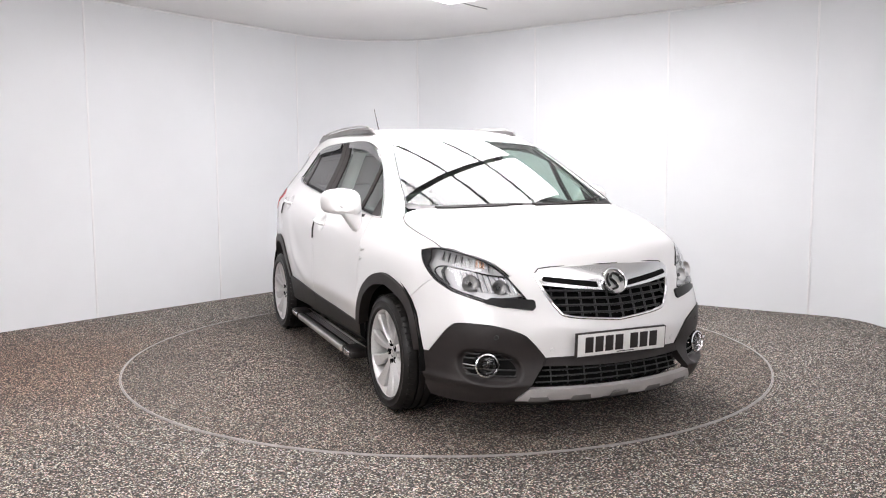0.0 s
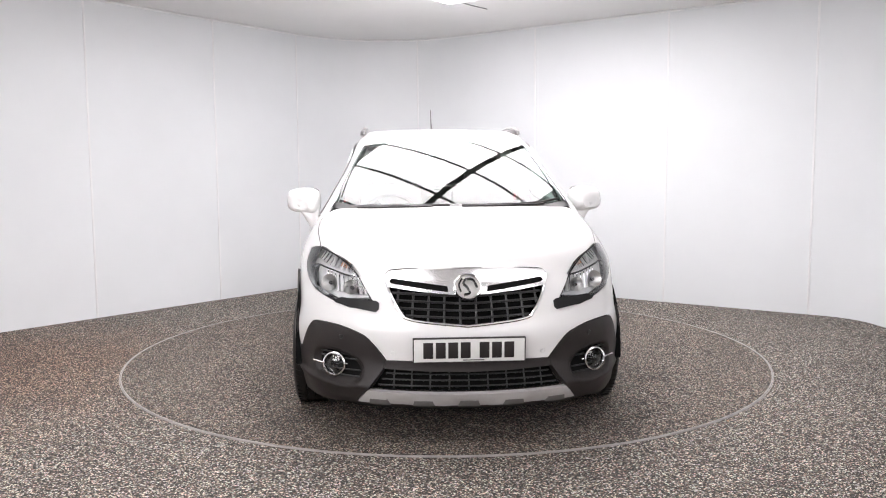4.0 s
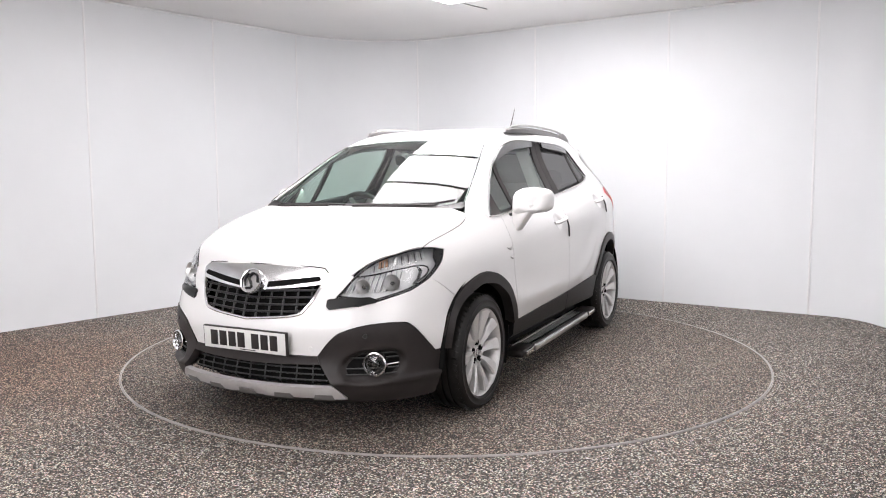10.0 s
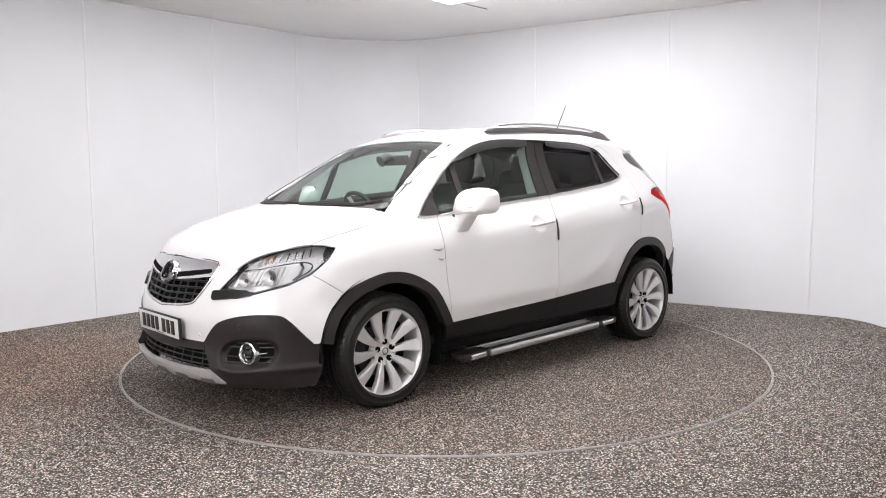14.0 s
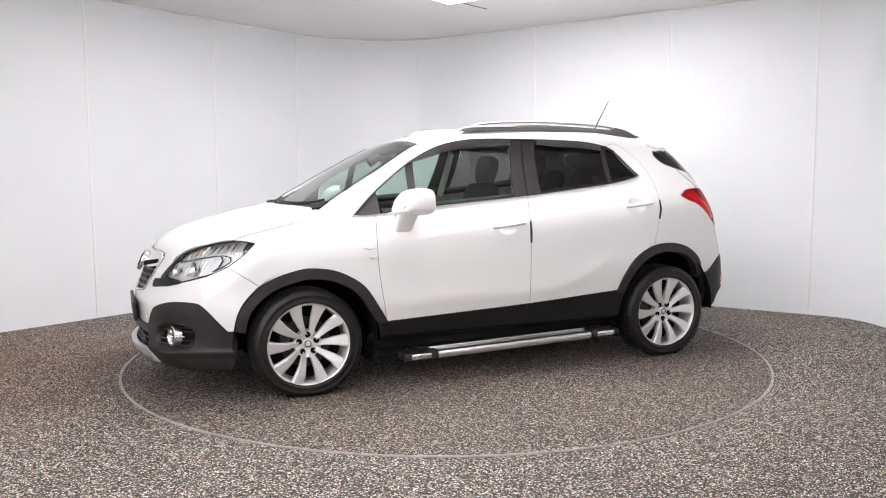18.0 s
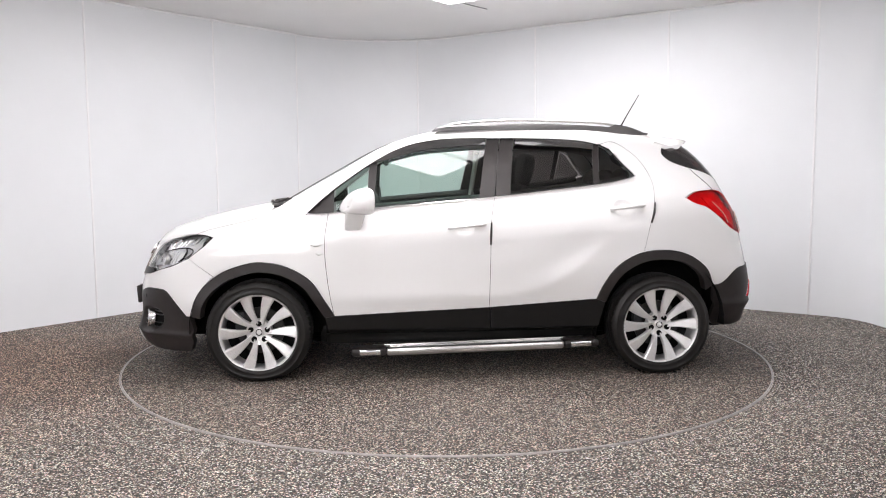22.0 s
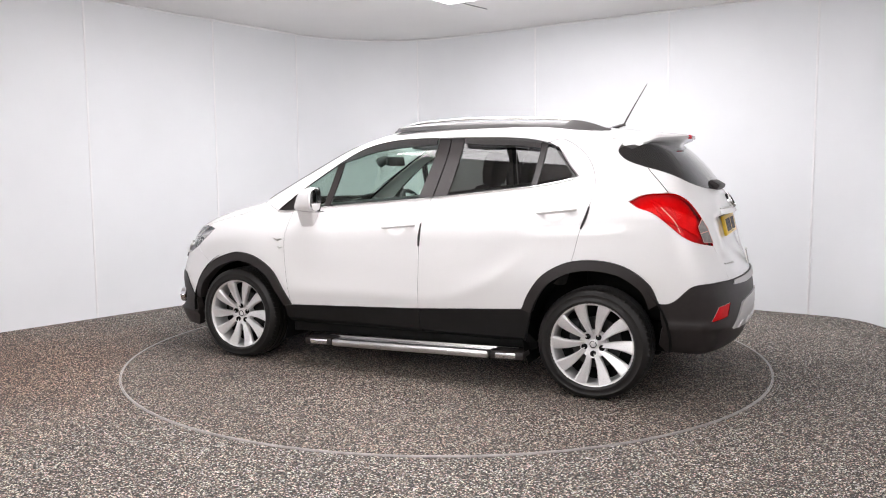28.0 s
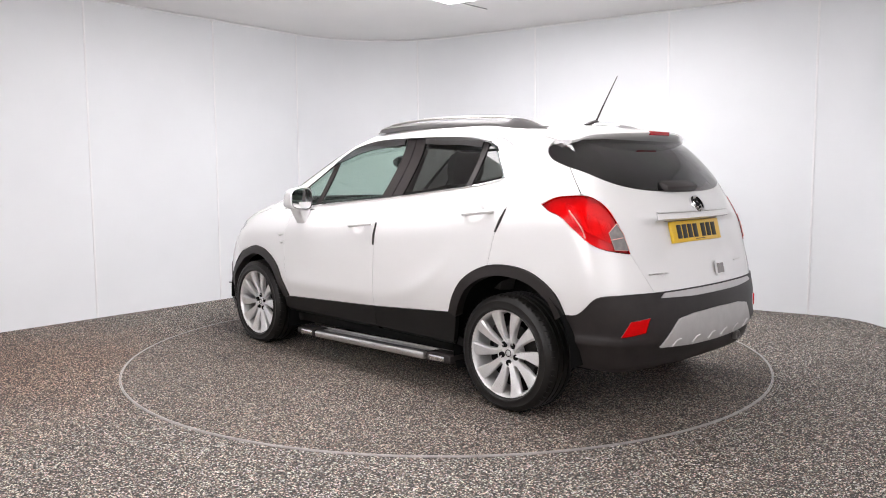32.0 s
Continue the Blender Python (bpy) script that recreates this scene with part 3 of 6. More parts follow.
def cut(line, x0, x1):
    """The stretch of a line between two x values, kept in its order."""
    lo, hi = min(x0, x1), max(x0, x1)
    xs = np.array([p[0] for p in line])
    zs = np.array([p[1] for p in line])
    o = np.argsort(xs)
    inner = [tuple(p) for p in line if lo + 1e-4 < p[0] < hi - 1e-4]
    ends = [(x, float(np.interp(x, xs[o], zs[o]))) for x in (x0, x1)]
    if inner and (inner[0][0] - inner[-1][0]) * (x0 - x1) < 0:
        inner.reverse()
    return [ends[0]] + inner + [ends[1]]


# edge between side and top, seen from above (x, y)
EDGE_TOP = cr([(1.668, 0.725), (1.474, 0.753), (1.30, 0.762), (1.20, 0.745), (1.13, 0.708), (1.0, 0.685), (0.75, 0.622), (0.46, 0.548), (0.2, 0.535), (-0.4, 0.535), (-1.0, 0.54), (-1.40, 0.52)])
_O, _D, _far = from_top(EDGE_TOP)
_P = meet(_O, _D, _far)
EDGE_SIDE = [(p[0], p[2]) for p in _P]
HOOD_SIDE = [p for p in EDGE_SIDE if p[0] > 1.13]
ROOF_SIDE = [p for p in EDGE_SIDE if p[0] <= 1.135]
HEAD_LOW = [(1.708, 0.772), (1.603, 0.851), (1.551, 0.903)]
HEAD_TOPTIP = [(1.551, 0.903), (1.60, 0.915), (1.668, 0.919)]


# tailgate shut line below the lamps, on the skin
_O, _D, _far = from_tail(np.array([tuple(np.array(tail([(-1.891, 0.625, 0.881)])[0]) * (1 - t) + np.array(tail([(-1.971, 0.526, 0.684)])[0]) * t) for t in np.linspace(0, 1, 8)]))
GATE_EDGE = [(p[0], p[2]) for p in meet(_O, _D, _far)]


CUPS = [(-0.011, 0.960), (-1.035, 1.0685)]


def cups(a, b):
    """The finger hollows behind the door handles."""
    out = 0.0
    for x, z in CUPS:
        out = out - 0.014 * ease((1.0 - np.sqrt(((a - x) / 0.066) ** 2 + ((b - z) / 0.05) ** 2)) / 0.3)
    return out


def build_sides():
    doors = {}
    fender = chain(SEAM1, ARCH_F, [WING, (1.708, 0.772)], HEAD_LOW, HEAD_TOPTIP, HOOD_SIDE, [ROOF_SIDE[0], (0.974, 1.045)], cut(BELT, 0.974, 0.834))
    sheet("front_wing", fender, from_side, "paint", car, mirror=True)
    fd = chain(SEAM1, cut(CLAD, 0.797, -0.170), SEAM2[::-1], cut(BELT, -0.217, 0.834))
    doors["f"] = sheet("front_door", fd, from_side, "paint", car, 0.014, mirror=True, label="closed white front door", relief=cups)
    rd = chain(SEAM2, cut(CLAD, -0.170, -0.856), ARCH_R, SEAM3[::-1], DLO_TOP[-2:], DLO_REAR, cut(BELT, -1.136, -0.217))
    doors["r"] = sheet("rear_door", rd, from_side, "paint", car, 0.014, mirror=True, label="closed white rear door", relief=cups)
    quarter = chain(ROOF_SIDE, cr([(-1.40, ROOF_SIDE[-1][1]), (-1.352, 1.44), (-1.36, 1.40), (-1.41, 1.361), (-1.492, 1.33), (-1.533, 1.314)]), [(-1.653, 1.184)],
                    cr([(-1.634, 1.178), (-1.525, 1.168), (-1.452, 1.130)]), cr([(-1.452, 1.130), (-1.51, 1.096), (-1.587, 1.069), (-1.661, 1.015), (-1.748, 0.941), (-1.816, 0.905), (-1.889, 0.881)]),
                    GATE_EDGE, cr([(GATE_EDGE[-1][0], 0.684), (-1.897, 0.682), (-1.806, 0.667), (-1.731, 0.597), (-1.684, 0.569), (-1.637, 0.567)]), ARCH_R2[::-1], SEAM3[::-1], DLO_TOP[::-1])
    sheet("body_side", quarter, from_side, "paint", car, gap=0.0005, mirror=True, label="white roof pillar and rear wing")
    # black cladding: sills, arch rims
    def arch(line, c, w):
        out = []
        for p in line:
            d = Vector((c[0] - p[0], c[1] - p[1])).normalized() * w
            out.append((p[0] + d.x, p[1] + d.y))
        return out
    hub_f, hub_r = (1.278, 0.33), (-1.278, 0.33)
    af = list(ARCH_F) + list(ARCH_F2)[1:]
    sheet("wheel_arch_trim", chain(af, arch(af, hub_f, 0.062)[::-1]), from_side, "black", car, off=0.012, depth=0.06, mirror=True, label="matt black wheel arch trim")
    ar = list(ARCH_R) + list(ARCH_R2)[1:]
    sheet("wheel_arch_trim", chain(ar, arch(ar, hub_r, 0.062)[::-1]), from_side, "black", car, off=0.012, depth=0.06, mirror=True, label="matt black wheel arch trim")
    f0, r0 = arch(af, hub_f, 0.062)[0], arch(ar, hub_r, 0.062)[0]
    sill = chain(cut(CLAD, 0.797, -0.178), [(-0.178, 0.29), (f0[0] - 0.03, 0.27)], [f0])
    sheet("sill_cladding", sill, from_side, "sill", car, off=0.006, depth=0.03, mirror=True, label="black door sill cladding")
    sill = chain(cut(CLAD, -0.180, -0.856), [r0, (-0.87, 0.30), (-0.180, 0.29)])
    sheet("sill_cladding", sill, from_side, "sill", car, off=0.006, depth=0.03, mirror=True, label="black door sill cladding")
    low = [(0.86, 0.288), (-0.86, 0.298), (-0.86, 0.215), (0.86, 0.205)]
    sheet("side_skirt", low, from_side, "sill", car, off=-0.004, depth=0.05, mirror=True, label="dark lower side skirt")
    for line in (SEAM1, SEAM2, SEAM3):
        strip("shut_line", line, from_side, "cavity", car, 0.0035, -0.004, 1.0, mirror=True, n=6)
    return doors


def side_glass(ab):
    """Panes of the side windows: on the skin, evenly curved from belt to roof."""
    O, D, far = from_side(ab)
    pos = meet(O, D, far, -0.008)
    x, z = pos[:, 0], pos[:, 2] - 1.3
    n = np.stack([0.0291 - 0.0466 * x - 0.0016 * z, np.ones_like(x), 0.5632 + 0.63 * z - 0.0016 * x], 1)
    return pos, n / np.linalg.norm(n, axis=1)[:, None]


def build_windows(doors):
    """Side glass, black pillars, chrome belt line and smoked visors."""
    fdoor = {1: doors["f"][0], -1: doors["f"][1]}
    rdoor = {1: doors["r"][0], -1: doors["r"][1]}
    tri = chain(cut(BELT, 0.974, 0.80), cut(DLO_TOP, 0.80, 0.974))
    sheet("sail_panel", tri, from_side, "black", car, off=-0.004, mirror=True, label="black triangular sail panel")
    def zt(x, d=0.0):
        return cut(DLO_TOP, x, x - 0.001)[0][1] - d
    def zb(x, d=0.0):
        return cut(BELT, x, x - 0.001)[0][1] + d
    e = 0.013
    quart = [(0.79, zb(0.79, e)), (0.60, zb(0.60, e)), (0.58, zt(0.58, e))] + [(x, zt(x, e)) for x in (0.62, 0.68, 0.74, 0.79)]
    sheet("quarter_light", quart, from_side, "glass", fdoor, off=-0.008, depth=0.004, mirror=True, surf=side_glass)
    bar = [(0.60, zb(0.60)), (0.55, zb(0.55)), (0.525, zt(0.525)), (0.58, zt(0.58))]
    sheet("window_post", bar, from_side, "black", fdoor, off=-0.003, mirror=True)
    fg = chain(cr([(x, zt(x, e)) for x in (0.523, 0.42, 0.3, 0.15, 0.0, -0.186)]), [(-0.117, zb(-0.117, e))], [(0.548, zb(0.548, e))])
    sheet("window_pane", fg, from_side, "glass", fdoor, off=-0.008, depth=0.004, mirror=True, surf=side_glass, label="green-tinted door glass")
    bp1 = [(-0.188, zt(-0.188)), (-0.272, zt(-0.272)), (-0.219, zb(-0.219)), (-0.117, zb(-0.117))]
    sheet("pillar_panel", bp1, from_side, "black", fdoor, off=-0.002, mirror=True, label="satin black pillar panel")
    bp2 = [(-0.276, zt(-0.276)), (-0.366, zt(-0.366)), (-0.321, zb(-0.321)), (-0.223, zb(-0.223))]
    sheet("pillar_panel", bp2, from_side, "black", rdoor, off=-0.002, mirror=True, label="satin black pillar panel")
    rg = chain(cr([(x, zt(x, e)) for x in (-0.368, -0.5, -0.7, -0.885)]), [(-0.862, zb(-0.862, e)), (-0.323, zb(-0.323, e))])
    sheet("window_pane", rg, from_side, "privacy", rdoor, off=-0.008, depth=0.004, mirror=True, surf=side_glass, label="dark privacy glass")
    post = [(-0.885, zt(-0.885)), (-0.925, zt(-0.925)), (-0.902, zb(-0.902)), (-0.862, zb(-0.862))]
    sheet("window_post", post, from_side, "black", rdoor, off=-0.003, mirror=True)
    q2 = chain([(-0.927, zt(-0.927, e))], [(-0.975, 1.437), (-1.055, 1.34), (-1.105, 1.283)], [(-1.09, zb(-1.09, e)), (-0.904, zb(-0.904, e))])
    sheet("quarter_light", q2, from_side, "privacy", rdoor, off=-0.008, depth=0.004, mirror=True, surf=side_glass, label="dark fixed quarter glass")
    # black seal round the top, chrome below
    strip("window_seal", [(p[0], p[1] - 0.006) for p in DLO_TOP], from_side, "gloss", car, 0.008, 0.0, mirror=True)
    strip("window_seal", DLO_REAR, from_side, "gloss", car, 0.007, 0.0, mirror=True)
    strip("belt_moulding", cut(BELT, 0.972, 0.836), from_side, "chrome", car, 0.0085, 0.002, mirror=True, label="bright chrome belt moulding")
    strip("belt_moulding", cut(BELT, 0.832, -0.216), from_side, "chrome", fdoor, 0.0085, 0.002, mirror=True, label="bright chrome belt moulding")
    strip("belt_moulding", cut(BELT, -0.219, -1.13), from_side, "chrome", rdoor, 0.0085, 0.002, mirror=True, label="bright chrome belt moulding")
    strip("corner_moulding", [(p[0] - 0.008, p[1]) for p in DLO_REAR[2:]], from_side, "chrome", rdoor, 0.008, 0.003, mirror=True, label="bright chrome corner moulding")
    strip("door_top", cut(BELT, 0.78, -0.20), from_side, "trim", fdoor, 0.026, -0.045, 1.0, mirror=True, label="dark padded door top")
    strip("door_top", cut(BELT, -0.24, -1.08), from_side, "trim", rdoor, 0.026, -0.045, 1.0, mirror=True, label="dark padded door top")
    # smoked visors
    v1 = chain(cr([(x, zt(x, 0.0)) for x in (0.56, 0.42, 0.3, 0.15, 0.0, -0.182)]), cr([(x, zt(x, d)) for x, d in ((-0.176, 0.045), (0.0, 0.055), (0.15, 0.058), (0.3, 0.055), (0.42, 0.045), (0.545, 0.012))]))
    sheet("visor", v1, from_side, "visor", fdoor, off=0.012, depth=0.012, mirror=True, label="smoked plastic wind visor")
    v2 = chain(cr([(x, zt(x, 0.0)) for x in (-0.37, -0.5, -0.7, -0.89)]), cr([(x, zt(x, d)) for x, d in ((-0.885, 0.045), (-0.7, 0.05), (-0.5, 0.05), (-0.372, 0.04))]))
    sheet("visor", v2, from_side, "visor", rdoor, off=0.012, depth=0.012, mirror=True, label="smoked plastic wind visor")


# the windscreen's own even curve, led by the skin around it
_g = np.array([(x, y) for x in np.linspace(0.55, 1.02, 12) for y in np.linspace(-0.56, 0.56, 15)])
_O, _D, _far = from_top(_g)
_P = meet(_O, _D, _far, -0.003)
def _terms(x, y):
    return np.stack([np.ones_like(x), x, x ** 2, y ** 2, x * y ** 2, y ** 4], 1)
WS = np.linalg.lstsq(_terms(_P[:, 0], _P[:, 1]), _P[:, 2], rcond=None)[0] + np.array([0.0124, -0.0068, -0.0203, 0.012, -0.0199, -0.0364])


def screen(ab):
    x, y = ab[:, 0], ab[:, 1]
    z = _terms(x, y) @ WS
    dx = WS[1] + 2 * WS[2] * x + WS[4] * y ** 2
    dy = 2 * WS[3] * y + 2 * WS[4] * x * y + 4 * WS[5] * y ** 3
    n = np.stack([-dx, -dy, np.ones_like(x)], 1)
    return np.stack([x, y, z], 1), n / np.linalg.norm(n, axis=1)[:, None]


def build_top():
    hood = both_top([(2.063, 0.0), (2.055, 0.15), (2.035, 0.30), (2.021, 0.385), (2.015, 0.424), (1.992, 0.474), (1.978, 0.504), (1.898, 0.572), (1.80, 0.65), (1.668, 0.725)]
                + [tuple(p) for p in EDGE_TOP[1:] if p[0] > 1.21] + [(1.19, 0.66), (1.225, 0.5), (1.265, 0.25), (1.278, 0.0)])
    sheet("bonnet", hood, from_top, "paint", car, 0.035)
    for s in (1, -1):
        strip("shut_line", [(p[0], s * p[1]) for p in EDGE_TOP if p[0] > 1.19], from_top, "cavity", car, 0.0024, -0.0018, 1.0, n=6)
    ws_edge = [(1.115, 0.70), (1.0, 0.674), (0.75, 0.612), (0.47, 0.537)]
    ws = both_top([(1.262, 0.0), (1.248, 0.25), (1.205, 0.5)] + ws_edge + [(0.452, 0.48), (0.44, 0.3), (0.435, 0.0)])
    sheet("windscreen", ws, from_top, "glass", car, 0.04, -0.003, 0.004, label="green-tinted laminated windscreen", surf=screen)
    def below(ab):
        pos, nor = screen(ab)
        return pos - nor * 0.005, nor
    for s in (1, -1):
        frit = [(1.13, 0.69), (1.0, 0.668), (0.75, 0.606), (0.48, 0.531), (0.48, 0.505), (0.75, 0.575), (1.0, 0.632), (1.09, 0.645), (1.17, 0.50), (1.205, 0.25), (1.218, 0.0), (1.255, 0.0), (1.24, 0.25), (1.2, 0.5)]
        sheet("screen_border", [(x, s * y) for x, y in frit], from_top, "cavity", car, 0.04, 0.0, 0.001, gap=0, label="black printed border of the windscreen", surf=below)
    band = both_top([(0.435, 0.0), (0.44, 0.3), (0.452, 0.48), (0.47, 0.537), (0.50, 0.545), (0.485, 0.5), (0.47, 0.3), (0.465, 0.0)])
    sheet("screen_band", band, from_top, "gloss", car, 0.04, 0.0, 0.002, gap=0, label="black printed band at the screen top")
    cowl = both_top([(1.274, 0.0), (1.262, 0.25), (1.221, 0.5), (1.19, 0.62), (1.15, 0.62), (1.17, 0.5), (1.21, 0.25), (1.222, 0.0)])
    sheet("cowl", cowl, from_top, "black", car, 0.03, -0.001, 0.01, label="black plastic screen cowl")
    for s in (1, -1):
        corner = [(1.222, s * 0.50), (1.20, s * 0.63), (1.155, s * 0.695), (1.115, s * 0.705), (1.09, s * 0.69), (1.145, s * 0.60), (1.178, s * 0.50)]
        under = [(1.30, s * 0.56), (1.30, s * 0.70), (1.20, s * 0.735), (1.15, s * 0.72), (1.17, s * 0.60), (1.22, s * 0.56)]
        sheet("scuttle", under, from_top, "paint", car, 0.03, -0.016, 0.01, gap=0, label="white scuttle under the bonnet corner")
        strip("pillar_edge", [(x, s * (y + 0.004)) for x, y in cr(ws_edge, 5)], from_top, "paint", car, 0.009, -0.007, 0.8, label="white edge of the windscreen pillar")
        strip("screen_seal", [(x, s * (y - 0.007)) for x, y in cr(ws_edge, 5)], from_top, "gloss", car, 0.0038, 0.003, 0.6, label="thin black windscreen seal")
        sheet("cowl_corner", corner, from_top, "sill", car, 0.03, -0.002, 0.012, gap=0, label="black corner of the screen cowl")
    roof = both_top([(0.432, 0.0), (0.437, 0.3), (0.449, 0.48), (0.462, 0.543)] + [tuple(p) for p in EDGE_TOP if p[0] < 0.455] + [(-1.41, 0.515), (-1.44, 0.3), (-1.45, 0.0)])
    sheet("roof", roof, from_top, "paint", car, 0.05)


HEAD = [(2.081, 0.423, 0.654), (2.02, 0.56, 0.654), (1.968, 0.627, 0.673), (1.82, 0.746, 0.721), (1.708, 0.791, 0.772), (1.603, 0.804, 0.851), (1.551, 0.787, 0.903),
        (1.655, 0.735, 0.917), (1.80, 0.652, 0.894), (1.90, 0.575, 0.853), (1.977, 0.512, 0.79), (2.048, 0.455, 0.70)]
BUMP_TOP = [(2.15, 0.0, 0.418), (2.119, 0.385, 0.414), (2.104, 0.457, 0.50), (2.080, 0.509, 0.538), (2.013, 0.617, 0.569), (1.90, 0.73, 0.573), (1.846, 0.767, 0.548), (1.77, 0.806, 0.462), (1.72, 0.818, 0.412), (1.69, 0.826, 0.412)]
GRILLE = [(2.058, 0.0, 0.838), (2.028, 0.30, 0.834), (2.019, 0.368, 0.827), (2.02, 0.390, 0.806), (2.065, 0.36, 0.72), (2.110, 0.318, 0.645), (2.138, 0.262, 0.607), (2.172, 0.0, 0.580)]


def build_front():
    hn, bn, gn = nose(HEAD), nose(BUMP_TOP), nose(GRILLE)
    corner = cr(bn[1:9], 5)
    _o, _d, _f = from_side(np.array([tuple(p) for p in ARCH_F2[::2]] ))
    arch = nose(meet(_o, _d, _f))[::-1]
    _o, _d, _f = from_side(np.array([(WING[0] + (1.708 - WING[0]) * t, WING[1] + (0.772 - WING[1]) * t) for t in np.linspace(0, 1, 6)]))
    wing = nose(meet(_o, _d, _f))[::-1]
    white = [gn[7]] + list(cr(gn[3:8], 4)[::-1][1:]) + [gn[2]] + nose([(2.010, 0.424, 0.797), (1.987, 0.472, 0.807), (1.977, 0.508, 0.797)]) + [hn[10], hn[11], hn[0], hn[1], hn[2], hn[3]] + wing[:-1] \
        + arch[::-1] + list(corner[::-1]) + [bn[0]]
    sheet("front_bumper", both(white), from_nose, "paint", car, 0.025, label="white front bumper")
    # corner mouldings in black plastic, the lamp wells pressed in
    fog = nose([(1.985, 0.637, 0.375)])[0]
    def well(a, b):
        u, v = (a - fog[0] + 0.012) / 0.138, (b - fog[1] + 0.008) / 0.082
        r = (np.abs(u) ** 2.4 + np.abs(v - 0.2 * u) ** 2.4) ** (1 / 2.4)
        lip = 0.012 * np.exp(-((b - 0.29) / 0.018) ** 2)
        return -0.034 * ease((1.0 - r) / 0.16) + lip
    inner = nose([(2.119, 0.40, 0.375), (2.119, 0.475, 0.272), (2.06, 0.53, 0.205)])
    base = nose([(1.98, 0.62, 0.185), (1.85, 0.74, 0.18), (1.70, 0.80, 0.185)])
    side = nose([(1.675, 0.81, 0.24), (1.66, 0.82, 0.33)])
    cornerp = list(corner) + [bn[8], bn[9]] + side[::-1] + base[::-1] + inner[::-1]
    ring_ = [(fog[0] - 0.012 + 0.112 * math.cos(t), fog[1] - 0.008 + 0.066 * (math.sin(t) + 0.27 * math.cos(t))) for t in np.linspace(0, 2 * math.pi, 33)[:-1]]
    # near-black sheet on the well floor, standing in for the shade within
    sheet("well_shade", ring_, from_nose, "cavity", car, 0.02, -0.027, 0.003, gap=0, mirror=True, label="near-black sheet for the shade in the fog lamp recess")
    for s, o in zip((1, -1), sheet("bumper_corner", cornerp, from_nose, "black", car, 0.009, 0.006, 0.04, mirror=True, label="matt black bumper corner", relief=well)):
        p, n = on_skin(from_nose, fog[0], fog[1], -0.028)
        p, n = Vector((p.x, p.y * s, p.z)), Vector((n.x, n.y * s, n.z))
        n = (n + Vector((1.2, 0, 0))).normalized()
        q = n.to_track_quat("Y", "Z").to_matrix().to_4x4()
        lamp = new("fog_lamp")
        lamp.parent = car
        lamp.matrix_basis = Matrix.Translation(p) @ q
        tagged(lamp, "round fog lamp in a chrome ring")
        bm = bmesh.new()
        lathe(bm, [(0.043, 0.0), (0.046, 0.032), (0.052, 0.042), (0.058, 0.038), (0.06, 0.0)], 36)
        part("ring", bm, "chrome", lamp, "chrome ring")
        bm = bmesh.new()
        lathe(bm, [(0.001, -0.01), (0.02, -0.004), (0.036, 0.008), (0.044, 0.02)], 30)
        part("reflector", bm, "disc", lamp)
        bm = bmesh.new()
        lathe(bm, [(0.001, 0.022), (0.018, 0.02), (0.022, 0.0)], 16)
        part("bulb_cap", bm, "gloss", lamp)
        bm = bmesh.new()
        lathe(bm, [(0.001, 0.034), (0.02, 0.032), (0.044, 0.024)], 30)
        part("lens", bm, "clear", lamp)
        for dz in (-0.05, -0.022, 0.028, 0.05):
            strip("well_slat", [(s * (fog[0] + da), fog[1] + dz) for da in np.linspace(-0.125, 0.095, 9)], from_nose, "rib", car, 0.005, -0.021, 0.8, n=6)
        for d in (-1, 1):
            bm = bmesh.new()
            tube(bm, [(d * 0.056, 0.018, 0), (d * 0.115, 0.014, -d * s * 0.012)], 0.0045, 8)
            part("side_bar", bm, "chrome", lamp, "thin chrome bar")
    # bar over the lower intake, intake mesh, skid plate
    barp = both([bn[0]] + [bn[1]] + nose([(2.119, 0.40, 0.375), (2.16, 0.2, 0.368), (2.18, 0.0, 0.365)]))
    sheet("bumper_bar", barp, from_nose, "black", car, 0.03, 0.006, 0.03, label="matt black bumper bar")
    low = both(nose([(2.18, 0.0, 0.366), (2.16, 0.2, 0.368), (2.119, 0.40, 0.376), (2.115, 0.478, 0.27), (2.16, 0.25, 0.268), (2.2, 0.0, 0.266)]))
    sheet("lower_intake", low, from_nose, "cavity", car, 0.04, -0.06, 0.02, gap=0, label="dark lower intake")
    for z in (0.295, 0.322, 0.349):
        w = 0.46 - (z - 0.27) * 0.7
        strip("intake_slat", [(math.atan2(y, 1.14), z) for y in np.linspace(-w, w, 25)], from_nose, "rib", car, 0.0045, -0.03, 0.9)
    for y in np.linspace(-0.36, 0.36, 9):
        strip("intake_rib", [(math.atan2(y, 1.14), z) for z in (0.272, 0.30, 0.335, 0.366)], from_nose, "rib", car, 0.0035, -0.034, 1.0)
    skid = both(nose([(2.2, 0.0, 0.268), (2.16, 0.25, 0.269), (2.115, 0.473, 0.272), (2.062, 0.52, 0.206), (2.139, 0.26, 0.203), (2.161, 0.0, 0.20)]))
    sheet("skid_plate", skid, from_nose, "silver", car, 0.02, 0.014, 0.03, label="silver painted front skid plate",
          relief=lambda a, b: -0.008 * ease((0.235 - b) / 0.01) * ease((np.sin(np.abs(a) * 26 + 0.9) - 0.1) / 0.3))
    # grey patches on the plate, the shade of its recesses put into colour
    for a in (-0.36, -0.18, 0.0, 0.18, 0.36):
        sheet("notch_shade", [(a - 0.045, 0.2015), (a + 0.045, 0.2015), (a + 0.036, 0.229), (a - 0.036, 0.229)], from_nose, "notch", car, 0.02, 0.016, 0.006, gap=0, label="grey patch painted as the shade of a skid plate recess")
